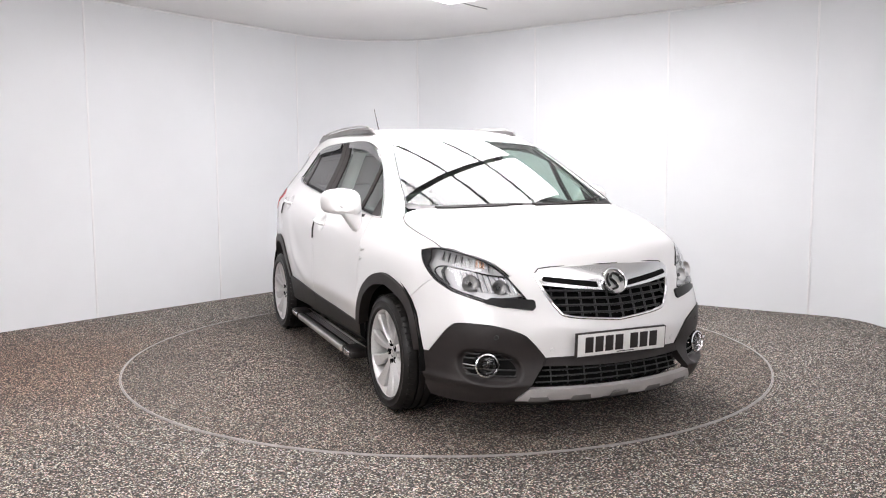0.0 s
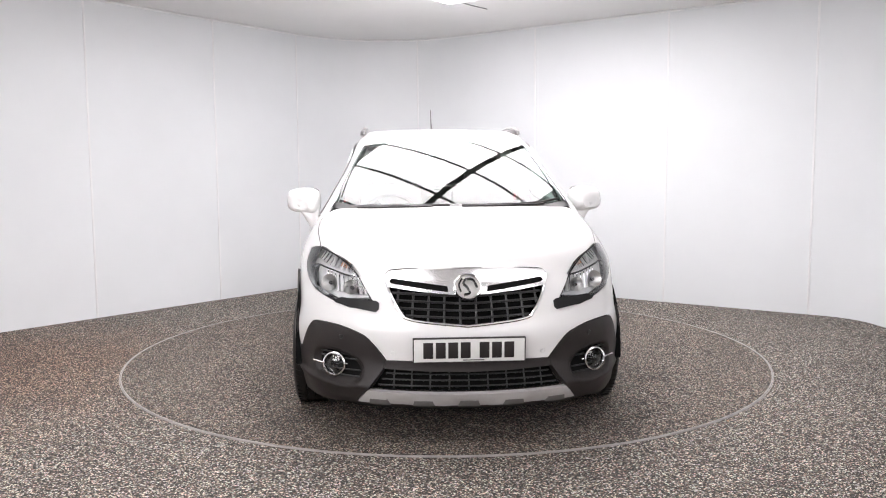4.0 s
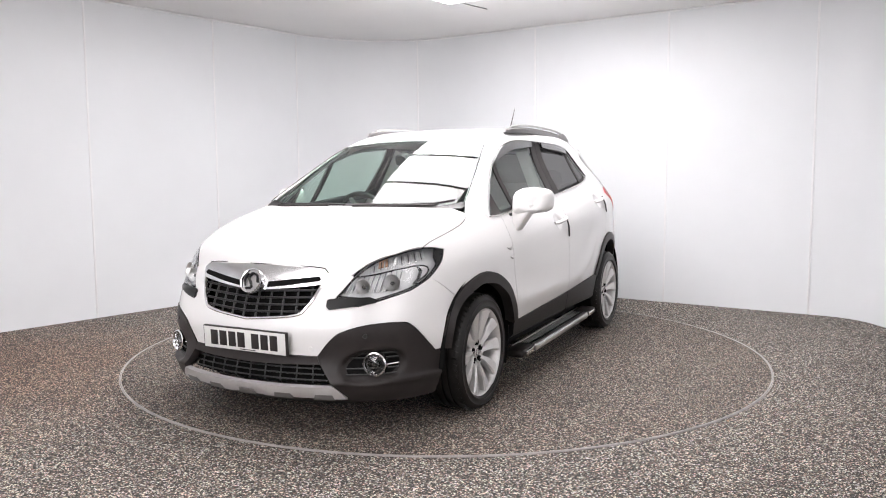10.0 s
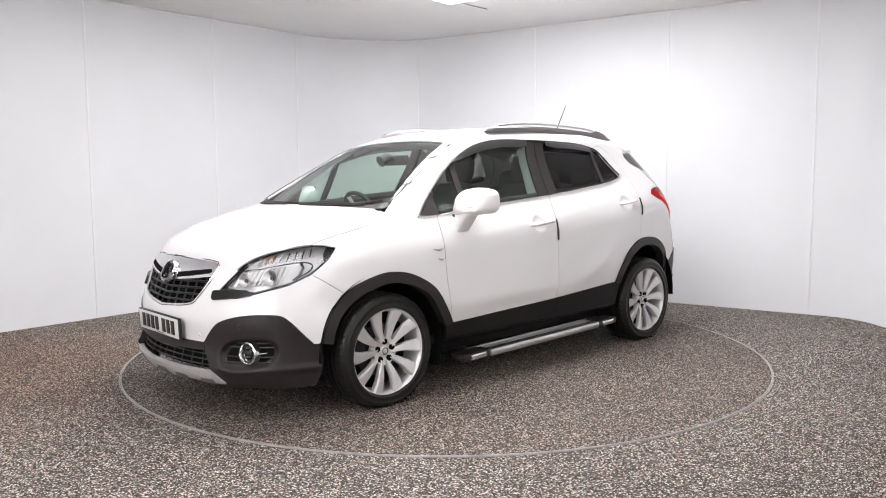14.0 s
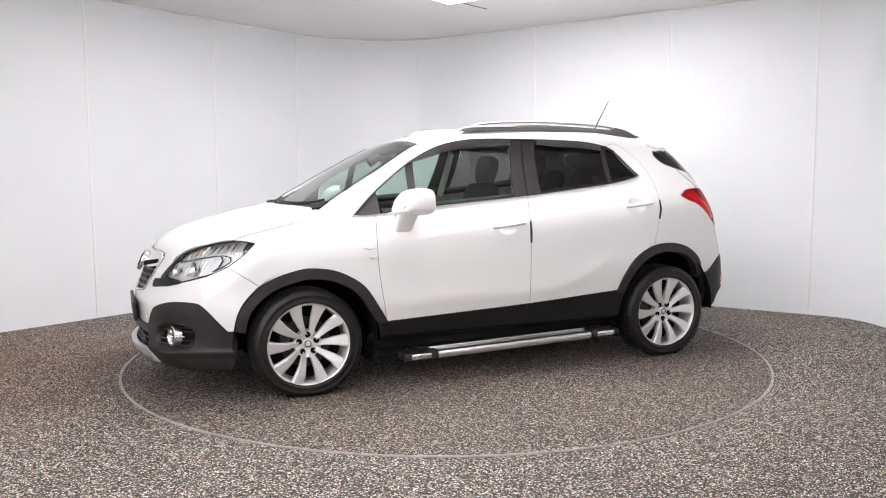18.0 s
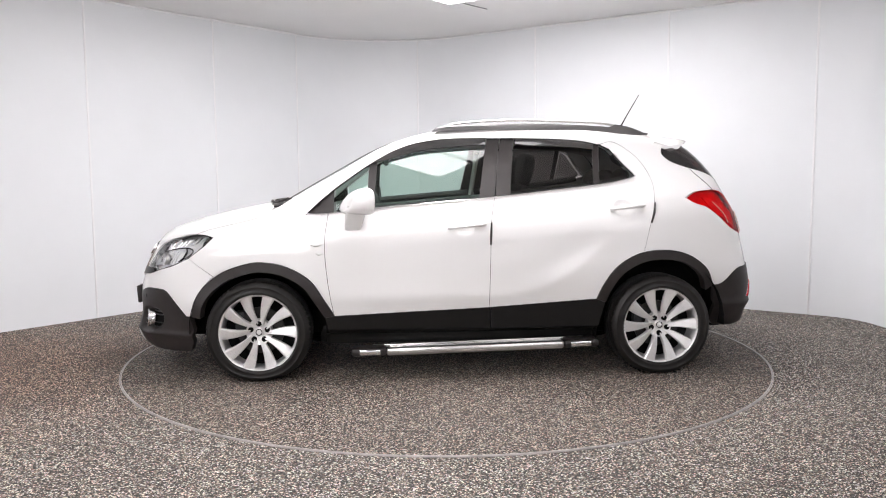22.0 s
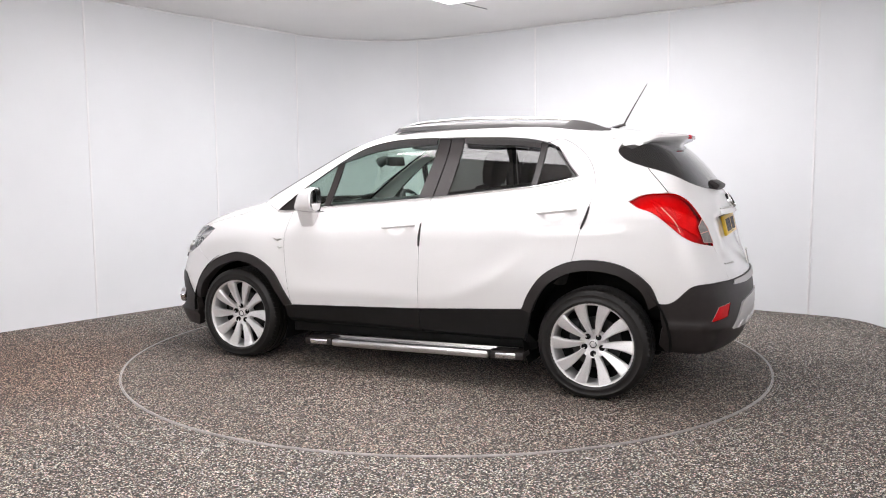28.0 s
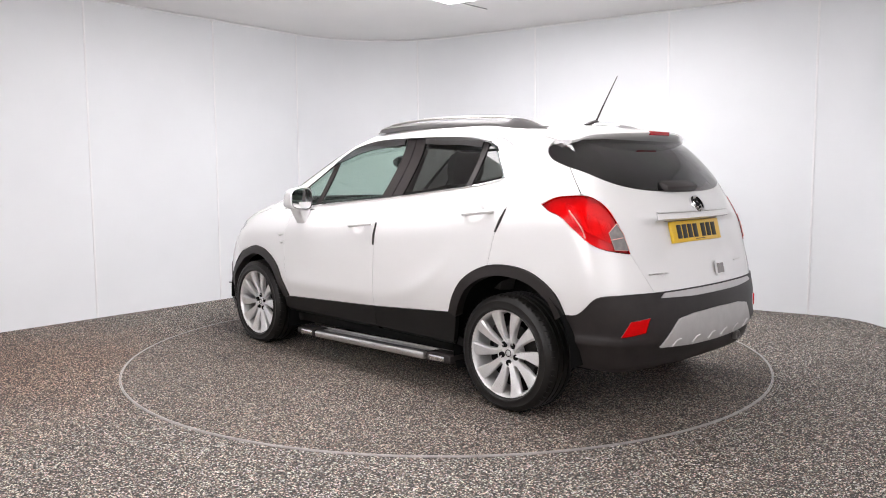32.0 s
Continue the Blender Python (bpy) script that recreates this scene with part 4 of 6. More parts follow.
    under = both(nose([(2.161, 0.0, 0.20), (2.139, 0.26, 0.203), (2.062, 0.52, 0.205), (1.98, 0.62, 0.186), (2.0, 0.5, 0.165), (2.08, 0.0, 0.165)]))
    sheet("air_dam", under, from_nose, "black", car, 0.03, -0.01, 0.03, label="black lower air dam")
    # main grille
    g = list(gn[:3]) + list(cr(gn[3:8], 4))
    sheet("grille_back", both(g), from_nose, "cavity", car, 0.03, -0.05, 0.01, gap=0)
    # chrome surround
    strip("grille_frame", [p for p in cr(gn[3:8], 5)] + [(-p[0], p[1]) for p in cr(gn[3:8], 5)[::-1][1:]], from_nose, "chrome", car, 0.008, 0.0, 1.0, label="chrome grille frame")
    # broad chrome bar across the top with dark slots
    top = both([gn[0], gn[1], gn[2], gn[3]] + nose([(2.045, 0.372, 0.757), (2.08, 0.2, 0.735), (2.1, 0.0, 0.716)]))
    sheet("grille_bar", top, from_nose, "bar_chrome", car, 0.009, 0.006, 0.03, gap=0, relief=lambda a, b: np.maximum(-0.001, 0.008 * (1 - ((b - 0.785 - 0.03 * np.abs(a)) / 0.055) ** 2)), label="broad chrome bar across the grille")
    for s in (1, -1):
        sheet("grille_slot", [(s * a, z) for a, z in ((0.082, 0.738), (0.2, 0.754), (0.325, 0.774), (0.338, 0.782), (0.328, 0.796), (0.2, 0.779), (0.086, 0.763))], from_nose, "cavity", car, 0.012, 0.016, 0.006, gap=0, label="dark slot in the chrome bar")
    for s in (1, -1):
        strip("shut_line", [(s * a, z + 0.004) for a, z in gn[:4]], from_nose, "cavity", car, 0.0024, 0.003, 1.0, n=6)
    for k, z in enumerate((0.728, 0.695, 0.662, 0.629)):
        w = np.interp(z, [0.58, 0.607, 0.645, 0.72, 0.80], [0.02, 0.235, 0.28, 0.325, 0.36]) * 0.985
        strip("grille_slat", [(a, z - 0.014 * (1 - abs(a) / 0.33)) for a in np.linspace(-w, w, 21)], from_nose, "rib", car, 0.006, -0.01, 1.0)
    for i in range(-4, 6):
        a = (i - 0.5) * 0.066
        zlow = np.interp(abs(a), [0.0, 0.235, 0.28, 0.325], [0.584, 0.61, 0.648, 0.72])
        strip("grille_rib", [(a, z) for z in np.linspace(zlow, 0.722 + 0.09 * abs(a), 6)], from_nose, "rib", car, 0.0055, -0.012, 1.0)
    badge("emblem", on_skin(from_nose, 0.0, 0.759, 0.016), 0.068)


def badge(name, place, r):
    """A round chrome badge with a plain curved shape in it."""
    p, n = place
    q = n.to_track_quat("Y", "Z").to_matrix().to_4x4()
    ob = new(name)
    ob.parent = car
    ob.matrix_basis = Matrix.Translation(p) @ q
    tagged(ob, "round chrome badge")
    bm = bmesh.new()
    lathe(bm, [(r * 0.84, 0.006), (r * 0.87, 0.016), (r * 0.94, 0.018), (r, 0.008), (r, -0.006)], 40)
    part("ring", bm, "chrome", ob)
    bm = bmesh.new()
    lathe(bm, [(0.0005, 0.004), (r * 0.9, 0.004), (r * 0.9, -0.004)], 40)
    part("disc", bm, "satin", ob)
    bm = bmesh.new()
    tube(bm, [(r * a, 0.010, r * b) for a, b in cr([(-0.62, -0.1), (-0.4, 0.42), (0.05, 0.55), (0.3, 0.2), (0.05, -0.1), (-0.1, -0.5), (0.3, -0.62)], 5)], r * 0.17, 8, 0.5)
    part("figure", bm, "gloss", ob)
    bm = bmesh.new()
    tube(bm, [(r * a, 0.010, r * b) for a, b in cr([(0.4, 0.55), (0.62, 0.1), (0.5, -0.4)], 5)], r * 0.13, 8, 0.5)
    part("figure", bm, "gloss", ob)


def build_headlights():
    hn = nose(HEAD)
    lens = [hn[11]] + nose([(2.05, 0.478, 0.688)]) + hn[2:3] + list(cr(hn[2:7], 4)[1:]) + list(cr(hn[6:12], 4)[1:])
    lens = chain(lens)
    strip_ = nose([(2.071, 0.417, 0.685), (2.084, 0.420, 0.655), (2.083, 0.434, 0.643), (2.034, 0.534, 0.656), (1.968, 0.628, 0.672), (1.957, 0.636, 0.683), (1.975, 0.599, 0.700), (2.024, 0.520, 0.697), (2.065, 0.428, 0.692)])
    for s in (1, -1):
        lamp = new("headlight")
        lamp.parent = car
        tagged(lamp, "clear headlight with black bezel and amber indicator")
        flip = (lambda q: q) if s > 0 else (lambda q: [(-a, b) for a, b in q])
        def add(name, poly, mat, **kw):
            return sheet(name, flip(poly), from_nose, mat, lamp, **kw)
        add("lens", lens, "clear", step=0.03, off=-0.001, depth=0.004)
        add("housing", lens, "reflector", step=0.02, off=-0.055, depth=0.004, gap=0)
        # bezel: dark rim along the edge and a dark arm across
        ring = chain(lens)
        inner = shrink(ring, 0.011)
        o = np.array(ring)
        bez = bmesh.new()
        A, _a, _b = from_nose(np.array(flip(list(o))))
        pa = meet(A, _a, _b, -0.006)
        A, _a, _b = from_nose(np.array(flip([tuple(p) for p in inner])))
        pb = meet(A, _a, _b, -0.035)
        va = [bez.verts.new(p) for p in pa]
        vb = [bez.verts.new(p) for p in pb]
        for i in range(len(va)):
            j = (i + 1) % len(va)
            bez.faces.new((va[i], va[j], vb[j], vb[i]))
        part("bezel", bez, "gloss", lamp, "gloss black bezel")
        strip("bezel_edge", flip([tuple(p) for p in shrink(ring, 0.004)] + [tuple(shrink(ring, 0.004)[0])]), from_nose, "gloss", lamp, 0.0042, -0.006, 0.8, n=6, label="gloss black bezel edge")
        # fluted chrome along the lower chamber
        for k in range(30):
            f = k / 29
            up = nose([(1.985 - 0.19 * f, 0.51 + 0.195 * f, 0.782 + 0.032 * f)])[0]
            dn = nose([(2.035 - 0.17 * f, 0.49 + 0.225 * f, 0.704 + 0.016 * f)])[0]
            strip("flute", flip([dn, up]), from_nose, "reflector" if k % 3 else "chrome", lamp, 0.004, -0.049, 1.0, n=6)
        add("lower_strip", strip_, "sill", step=0.015, off=0.012, depth=0.03, gap=0, label="gloss black strip under the headlight")
        # two bowl reflectors below, a bank of ribs and the amber cover above
        for (x, y, z), r in (((1.985, 0.575, 0.735), 0.037), ((1.875, 0.675, 0.75), 0.042)):
            a, b = nose([(x, y, z)])[0]
            p, n = on_skin(from_nose, a, b, -0.05)
            p, n = Vector((p.x, s * p.y, p.z)), Vector((n.x + 1.0, s * n.y, n.z)).normalized()
            bm = bmesh.new()
            lathe(bm, [(0.004, -0.004), (r * 0.5, 0.002), (r * 0.85, 0.014), (r, 0.026)], 28)
            bm.transform(Matrix.Translation((0, 0.012, 0)))
            bm.transform(Matrix.Translation(p) @ n.to_track_quat("Y", "Z").to_matrix().to_4x4())
            part("bowl", bm, "satin", lamp, "round bright reflector")
            bm = bmesh.new()
            lathe(bm, [(0.0005, 0.026), (0.009, 0.024), (0.011, 0.0)], 14)
            bm.transform(Matrix.Translation(p) @ n.to_track_quat("Y", "Z").to_matrix().to_4x4())
            part("bulb_shield", bm, "disc", lamp)
        for k in range(17):
            f = k / 16
            a, b = nose([(1.93 - 0.27 * f, 0.575 + 0.16 * f, 0.82 + 0.055 * f)])[0]
            strip("rib", flip([(a, b - 0.018), (a + 0.005, b + 0.022)]), from_nose, "chrome" if k % 2 else "reflector", lamp, 0.0035, -0.043, 1.0, n=6)
        am = nose([(1.890, 0.590, 0.853), (1.845, 0.630, 0.868), (1.862, 0.642, 0.836), (1.902, 0.602, 0.826)])
        add("indicator", am, "amber", step=0.02, off=-0.045, depth=0.01, gap=0, label="amber indicator cover")
        edge_ = nose([(1.985, 0.525, 0.787), (1.93, 0.597, 0.797), (1.85, 0.66, 0.815), (1.75, 0.735, 0.832), (1.70, 0.765, 0.825), (1.695, 0.775, 0.805), (1.73, 0.772, 0.778), (1.80, 0.745, 0.745)])
        strip("bezel_rail", flip([tuple(p) for p in cr(edge_, 4)]), from_nose, "gloss", lamp, 0.0052, -0.026, 0.8, n=6, label="gloss black bezel rail")
        tip_ = nose([(1.635, 0.800, 0.828), (1.60, 0.803, 0.853), (1.556, 0.788, 0.900), (1.60, 0.768, 0.906), (1.628, 0.778, 0.872)])
        add("bezel_end", tip_, "gloss", step=0.02, off=-0.02, depth=0.015, gap=0, label="gloss black outer bezel")
        strip("bezel_post", flip(nose([(1.745, 0.738, 0.833), (1.735, 0.752, 0.805), (1.765, 0.755, 0.765), (1.79, 0.75, 0.748)])), from_nose, "gloss", lamp, 0.011, -0.03, 0.6, n=6, label="broad black bezel post")
        strip("divider", flip(nose([(1.808, 0.660, 0.876), (1.849, 0.663, 0.832)])), from_nose, "reflector", lamp, 0.008, -0.024, 0.7, n=6)


RGLASS = [(-1.572, 0.0, 1.482), (-1.565, 0.22, 1.480), (-1.519, 0.46, 1.472), (-1.40, 0.582, 1.452), (-1.352, 0.602, 1.435), (-1.36, 0.615, 1.40), (-1.41, 0.636, 1.361), (-1.492, 0.648, 1.33), (-1.603, 0.646, 1.299), (-1.733, 0.579, 1.240),
          (-1.804, 0.423, 1.203), (-1.845, 0.2, 1.187), (-1.853, 0.0, 1.184)]
LAMP = [(-1.452, 0.793, 1.130), (-1.525, 0.760, 1.168), (-1.634, 0.735, 1.178), (-1.708, 0.701, 1.168), (-1.776, 0.665, 1.113), (-1.847, 0.643, 1.0), (-1.891, 0.625, 0.881), (-1.816, 0.744, 0.905), (-1.748, 0.792, 0.941), (-1.661, 0.817, 1.015), (-1.587, 0.814, 1.069), (-1.510, 0.810, 1.096)]
RB_TOP = [(-1.637, 0.825, 0.567), (-1.684, 0.816, 0.569), (-1.731, 0.810, 0.597), (-1.806, 0.796, 0.667), (-1.897, 0.710, 0.682), (-1.971, 0.526, 0.684), (-2.02, 0.25, 0.686), (-2.03, 0.0, 0.687)]


def build_rear():
    rg, lp, rb = tail(RGLASS), tail(LAMP), tail(RB_TOP)
    gate = new("tailgate")
    gate.parent = car
    tagged(gate, "closed white tailgate with dark rear glass")
    gl = [rg[0]] + list(cr(rg[:5], 4)[1:]) + list(cr(rg[4:], 4)[1:])
    sheet("rear_glass", both(gl), from_tail, "rear_glass", gate, 0.04, 0.002, 0.006, label="dark privacy rear glass")
    # dark sheet added behind the glass in place of the unlit cabin
    sheet("cabin_shade", both(gl), from_tail, "trim", gate, 0.06, -0.05, 0.004, gap=0.01)
    seam = tail([(-1.533, 0.652, 1.314), (-1.653, 0.723, 1.184)])
    for s in (1, -1):
        strip("shut_line", [(s * (seam[0][0] * (1 - t) + seam[1][0] * t), seam[0][1] * (1 - t) + seam[1][1] * t) for t in np.linspace(0, 1, 8)], from_tail, "cavity", gate, 0.0022, 0.0, 1.0, n=6)
    low = list(cr(rg[7:], 4))
    panel = [rg[12]] + low[::-1][1:] + [seam[1]] + list(cr(lp[3:7], 4)) + [rb[5], rb[6], rb[7]]
    def dish(a, b):
        # number plate dish
        return -0.052 * ease((1.7 - np.abs(a) / 0.33) / 0.9) * ease((1.047 - b) / 0.022) * ease((b - 0.68) / 0.2)
    sheet("gate_panel", both(panel), from_tail, "paint", gate, 0.02, 0.0, 0.012, 0.0004, relief=dish, label="white tailgate panel")
    sheet("gate_bar", [(-0.375, 1.045), (0.375, 1.045), (0.37, 1.085), (-0.37, 1.085)], from_tail, "paint", gate, 0.03, 0.005, 0.03, label="white handle bar over the number plate")
    strip("gate_bar_trim", [(a, 1.080) for a in np.linspace(-0.365, 0.365, 19)], from_tail, "satin", gate, 0.006, 0.006, 0.7, label="bright strip on the handle bar")
    badge("rear_emblem", on_skin(from_tail, 0.0, 1.115, 0.006), 0.05)
    # small lettering kept as plain bars
    for (a0, a1, z) in ((0.36, 0.48, 0.775), (-0.36, -0.27, 0.79)):
        for k in range(5):
            aa = a0 + (a1 - a0) * (k + 0.5) / 5
            strip("lettering_bar", [(aa - 0.007, z), (aa + 0.007, z)], from_tail, "satin", gate, 0.008, 0.0, 0.4, label="small bright lettering bar")
    sheet("pad_frame", [(-0.04, 0.722), (-0.13, 0.722), (-0.13, 0.805), (-0.04, 0.805)], from_tail, "paint", gate, 0.02, 0.001, 0.006, label="white square frame")
    sheet("touch_pad", [(-0.05, 0.735), (-0.12, 0.735), (-0.12, 0.79), (-0.05, 0.79)], from_tail, "lens_grey", gate, 0.02, 0.0025, 0.006, label="grey square cover")
    # bumper
    side = tail([(-1.655, 0.82, 0.45), (-1.66, 0.81, 0.33)])
    base = tail([(-1.70, 0.79, 0.29), (-1.85, 0.66, 0.27), (-1.96, 0.40, 0.29), (-1.98, 0.0, 0.30)])
    full = [rb[7], rb[6]] + list(cr(rb[:6], 4)[::-1]) + side + base
    fold = lambda a, b: 0.006 + 0.012 * np.exp(-((b - 0.435) / 0.02) ** 2) * ease((np.abs(a) - 0.45) / 0.1) - 0.03 * ease((0.42 - b) / 0.15)
    bump_ob = sheet("rear_bumper", both(full), from_tail, "black", car, 0.02, 0.0, 0.03, relief=fold, label="matt black rear bumper")[0]
    sheet("load_lip", both(tail([(-2.03, 0.0, 0.684), (-2.02, 0.25, 0.683), (-1.985, 0.46, 0.681), (-1.975, 0.49, 0.655), (-2.02, 0.25, 0.645), (-2.03, 0.0, 0.645)])), from_tail, "silver", car, 0.03, 0.014, 0.02, label="bright metal loading lip guard")
    skid = both(tail([(-2.04, 0.0, 0.565), (-2.035, 0.25, 0.558), (-2.022, 0.375, 0.54), (-1.985, 0.50, 0.40), (-2.02, 0.25, 0.385), (-2.03, 0.0, 0.382)]))
    sheet("skid_plate", skid, from_tail, "silver", car, 0.02, 0.016, 0.03, label="silver painted rear skid plate")
    for a in (-0.33, -0.19, -0.06, 0.06, 0.19, 0.33):
        strip("skid_ridge", [(a + 0.035, 0.398), (a + 0.008, 0.428), (a - 0.018, 0.434)], from_tail, "ridge", car, 0.0045, 0.019, 0.8, label="pale raised ridge on the skid plate")
    # lamps
    for s in (1, -1):
        flip = (lambda q: q) if s > 0 else (lambda q: [(-a, b) for a, b in q])
        lamp = new("tail_light")
        lamp.parent = car
        tagged(lamp, "red tail light with a clear reversing section")
        sheet("lens", flip(chain(cr(lp[:7], 4), cr(lp[6:] + lp[:1], 4))), from_tail, "lens_red", lamp, 0.02, 0.004, 0.012, gap=0.003, label="glossy red lens")
        sheet("housing", flip(chain(cr(lp[:7], 4), cr(lp[6:] + lp[:1], 4))), from_tail, "tail_inner", lamp, 0.03, -0.032, 0.004, gap=0.001, label="bright fluted lamp housing")
        for k in range(22):
            f = k / 21
            top_, low_ = tail([(-1.60 - 0.20 * f, 0.78 - 0.10 * f, 1.135 - 0.10 * f)])[0], tail([(-1.68 - 0.17 * f, 0.80 - 0.12 * f, 1.02 - 0.10 * f)])[0]
            strip("flute", flip([top_, low_]), from_tail, "tail_inner", lamp, 0.006 if k % 7 else 0.010, -0.024, 1.0, n=6)
        rev = tail([(-1.815, 0.652, 1.035), (-1.853, 0.642, 0.985), (-1.884, 0.632, 0.90), (-1.845, 0.70, 0.905), (-1.80, 0.70, 0.99)])
        sheet("reversing_lens", flip(rev), from_tail, "lens_grey", lamp, 0.015, 0.008, 0.006, gap=0, label="clear ribbed reversing lens")
        strip("lens_rib", flip(tail([(-1.85, 0.644, 0.965), (-1.812, 0.70, 0.955)])), from_tail, "lens_pink", lamp, 0.003, 0.009, 0.8, n=6)
        strip("lens_frame", flip(rev + rev[:1]), from_tail, "lens_pink", lamp, 0.0025, 0.009, 0.8, n=6)
        # bright spot of the lens put in as a pale strip
        strip("lens_glint", flip(list(cr(tail([(-1.62, 0.78, 1.10), (-1.70, 0.79, 1.02), (-1.73, 0.79, 0.965)]), 5))), from_tail, "lens_pink", lamp, 0.006, 0.004, 0.5, label="pale strip painted as the highlight in the lens")
        fogp = tail([(-1.898, 0.721, 0.469), (-1.931, 0.683, 0.550), (-1.976, 0.574, 0.563), (-1.968, 0.600, 0.488)])
        fog_ob = sheet("rear_fog_light", flip(fogp), from_tail, "tail_inner", car, 0.02, 0.008, 0.012, label="red rear fog lamp")[0]
        sheet("lens", flip(fogp), from_tail, "lens_red", fog_ob, 0.02, 0.014, 0.006, label="glossy red lens")
    # spoiler
    bm = bmesh.new()
    rows = []
    for y in np.linspace(-0.58, 0.58, 41):
        f = abs(y) / 0.60
        xt = -1.675 + 0.20 * f ** 2.2
        zt_ = 1.523 - 0.03 * f ** 2 - 0.022 * float(ease((f - 0.80) / 0.17))
        (p0, _n0) = on_skin(from_top, -1.30, min(abs(y), 0.592), 0.002)
        p1, _n1 = on_skin(from_top, -1.42, min(abs(y), 0.585), 0.004)
        z0, z1 = p0.z, p1.z + 0.004
        zz = z1 + (zt_ - z1) * 0.5 + 0.006
        rows.append([bm.verts.new(c) for c in ((-1.30, y, z0 - 0.006), (-1.31, y, z0 + 0.002), (-1.42, y, z1), ((xt - 1.42) / 2, y, zz), (xt + 0.012, y, zt_ + 0.003), (xt, y, zt_ - 0.008),
                                               (xt + 0.01, y, zt_ - 0.022), (xt + 0.05, y, zt_ - 0.036), (-1.580 + 0.17 * f ** 2, y, min(1.458, zt_ - 0.045)), (-1.36, y, z0 - 0.04))])
    for u, v in zip(rows, rows[1:]):
        for k in range(len(u)):
            bm.faces.new((u[k], u[(k + 1) % len(u)], v[(k + 1) % len(u)], v[k]))
    bm.faces.new(rows[0])
    bm.faces.new(rows[-1])
    part("spoiler", bm, "paint", car, "white roof spoiler")
    bm = bmesh.new()
    box(bm, (-1.668, 0.0, 1.512), (0.02, 0.20, 0.022), 0.004)
    part("high_brake_light", bm, "red_solid", car, "red high-level brake light")
    # rear wiper
    bm = bmesh.new()
    box(bm, (-1.838, 0.08, 1.218), (0.07, 0.32, 0.035), 0.012, pose(0, 0, 0, 0, -30, 0))
    part("rear_wiper", bm, "black", gate, "black rear wiper")
    bm = bmesh.new()
    lathe(bm, [(0.022, 0.0), (0.027, 0.0), (0.027, -0.16), (0.022, -0.16)], 20, True)
    bm.transform(Matrix.Translation((-2.03, -0.30, 0.355)) @ pose(0, 0, 0, 0, 0, 90))
    part("exhaust_pipe", bm, "satin", car, "dull metal exhaust pipe")


M["sill"] = worn("sill_black", (0.007, 0.0068, 0.0068), 0.38, 0.2, 14, 400, 0.06, Specular_IOR_Level=0.3)
M["reflector"] = worn("lamp_reflector", (0.9, 0.89, 0.89), 0.2, 0.06, 40, 70, 0.6, 0.25)
M["tail_inner"] = worn("tail_lamp_reflector", (0.85, 0.83, 0.83), 0.4, 0.07, 30, 60, 0.3, 0.2)
M["ridge"] = worn("ridge_silver_paint", (0.72, 0.71, 0.70), 0.35, 0.05, 14, 300, 0.02)
M["red_solid"] = worn("brake_light_red", (0.42, 0.012, 0.02), 0.15, 0.2, 60, 200, 0.1)
M["lens_pink"] = material("pale_red_lens", (0.85, 0.45, 0.4), 0.2)
M["rear_glass"] = glass("rear_privacy_glass", (0.19, 0.178, 0.174), base=0.075)


def plates():
    """Number plates: plain bars in place of the characters."""
    def bars(parent, w, mat):
        x = -0.215
        for k in range(7):
            if k == 4:
                x += 0.03
            bm = bmesh.new()
            box(bm, (0.0045, x + 0.023, 0.0), (0.002, 0.046, 0.076), 0.0006)
            part("character_bar", bm, mat, parent, "plain black bar")
            x += 0.058
    for kind, pos, turn in (("plate_w", (2.196, 0.0, 0.474), 3.0), ("plate_y", (-1.912, 0.0, 0.972), -12.0)):
        front = kind == "plate_w"
        pl = new("number_plate")
        pl.parent = car
        pl.matrix_basis = pose(*pos, 0, turn if front else -turn, 0) if front else pose(*pos, 0, -14, 180)
        tagged(pl, "white front number plate with black bars" if front else "yellow rear number plate with black bars")
        bm = bmesh.new()
        box(bm, (-0.006, 0, 0), (0.018, 0.528, 0.118), 0.004)
        part("backing", bm, "black" if front else "plate_y", pl)
        bm = bmesh.new()
        box(bm, (0.0025, 0, 0), (0.003, 0.52, 0.111), 0.001)
        part("face", bm, kind, pl)
        bars(pl, 0.52, "black")
        bm = bmesh.new()
        box(bm, (0.0045, 0.02, -0.047), (0.001, 0.1, 0.004))
        part("maker_bar", bm, "black", pl, "tiny grey bar of small print")
        if front:
            for y, z in ((0.2595, 0), (-0.2595, 0), (0, 0.055), (0, -0.055)):
                bm = bmesh.new()
                box(bm, (0.0042, y, z), (0.002, 0.002 if y else 0.52, 0.002 if z else 0.111))
                part("border", bm, "black", pl)


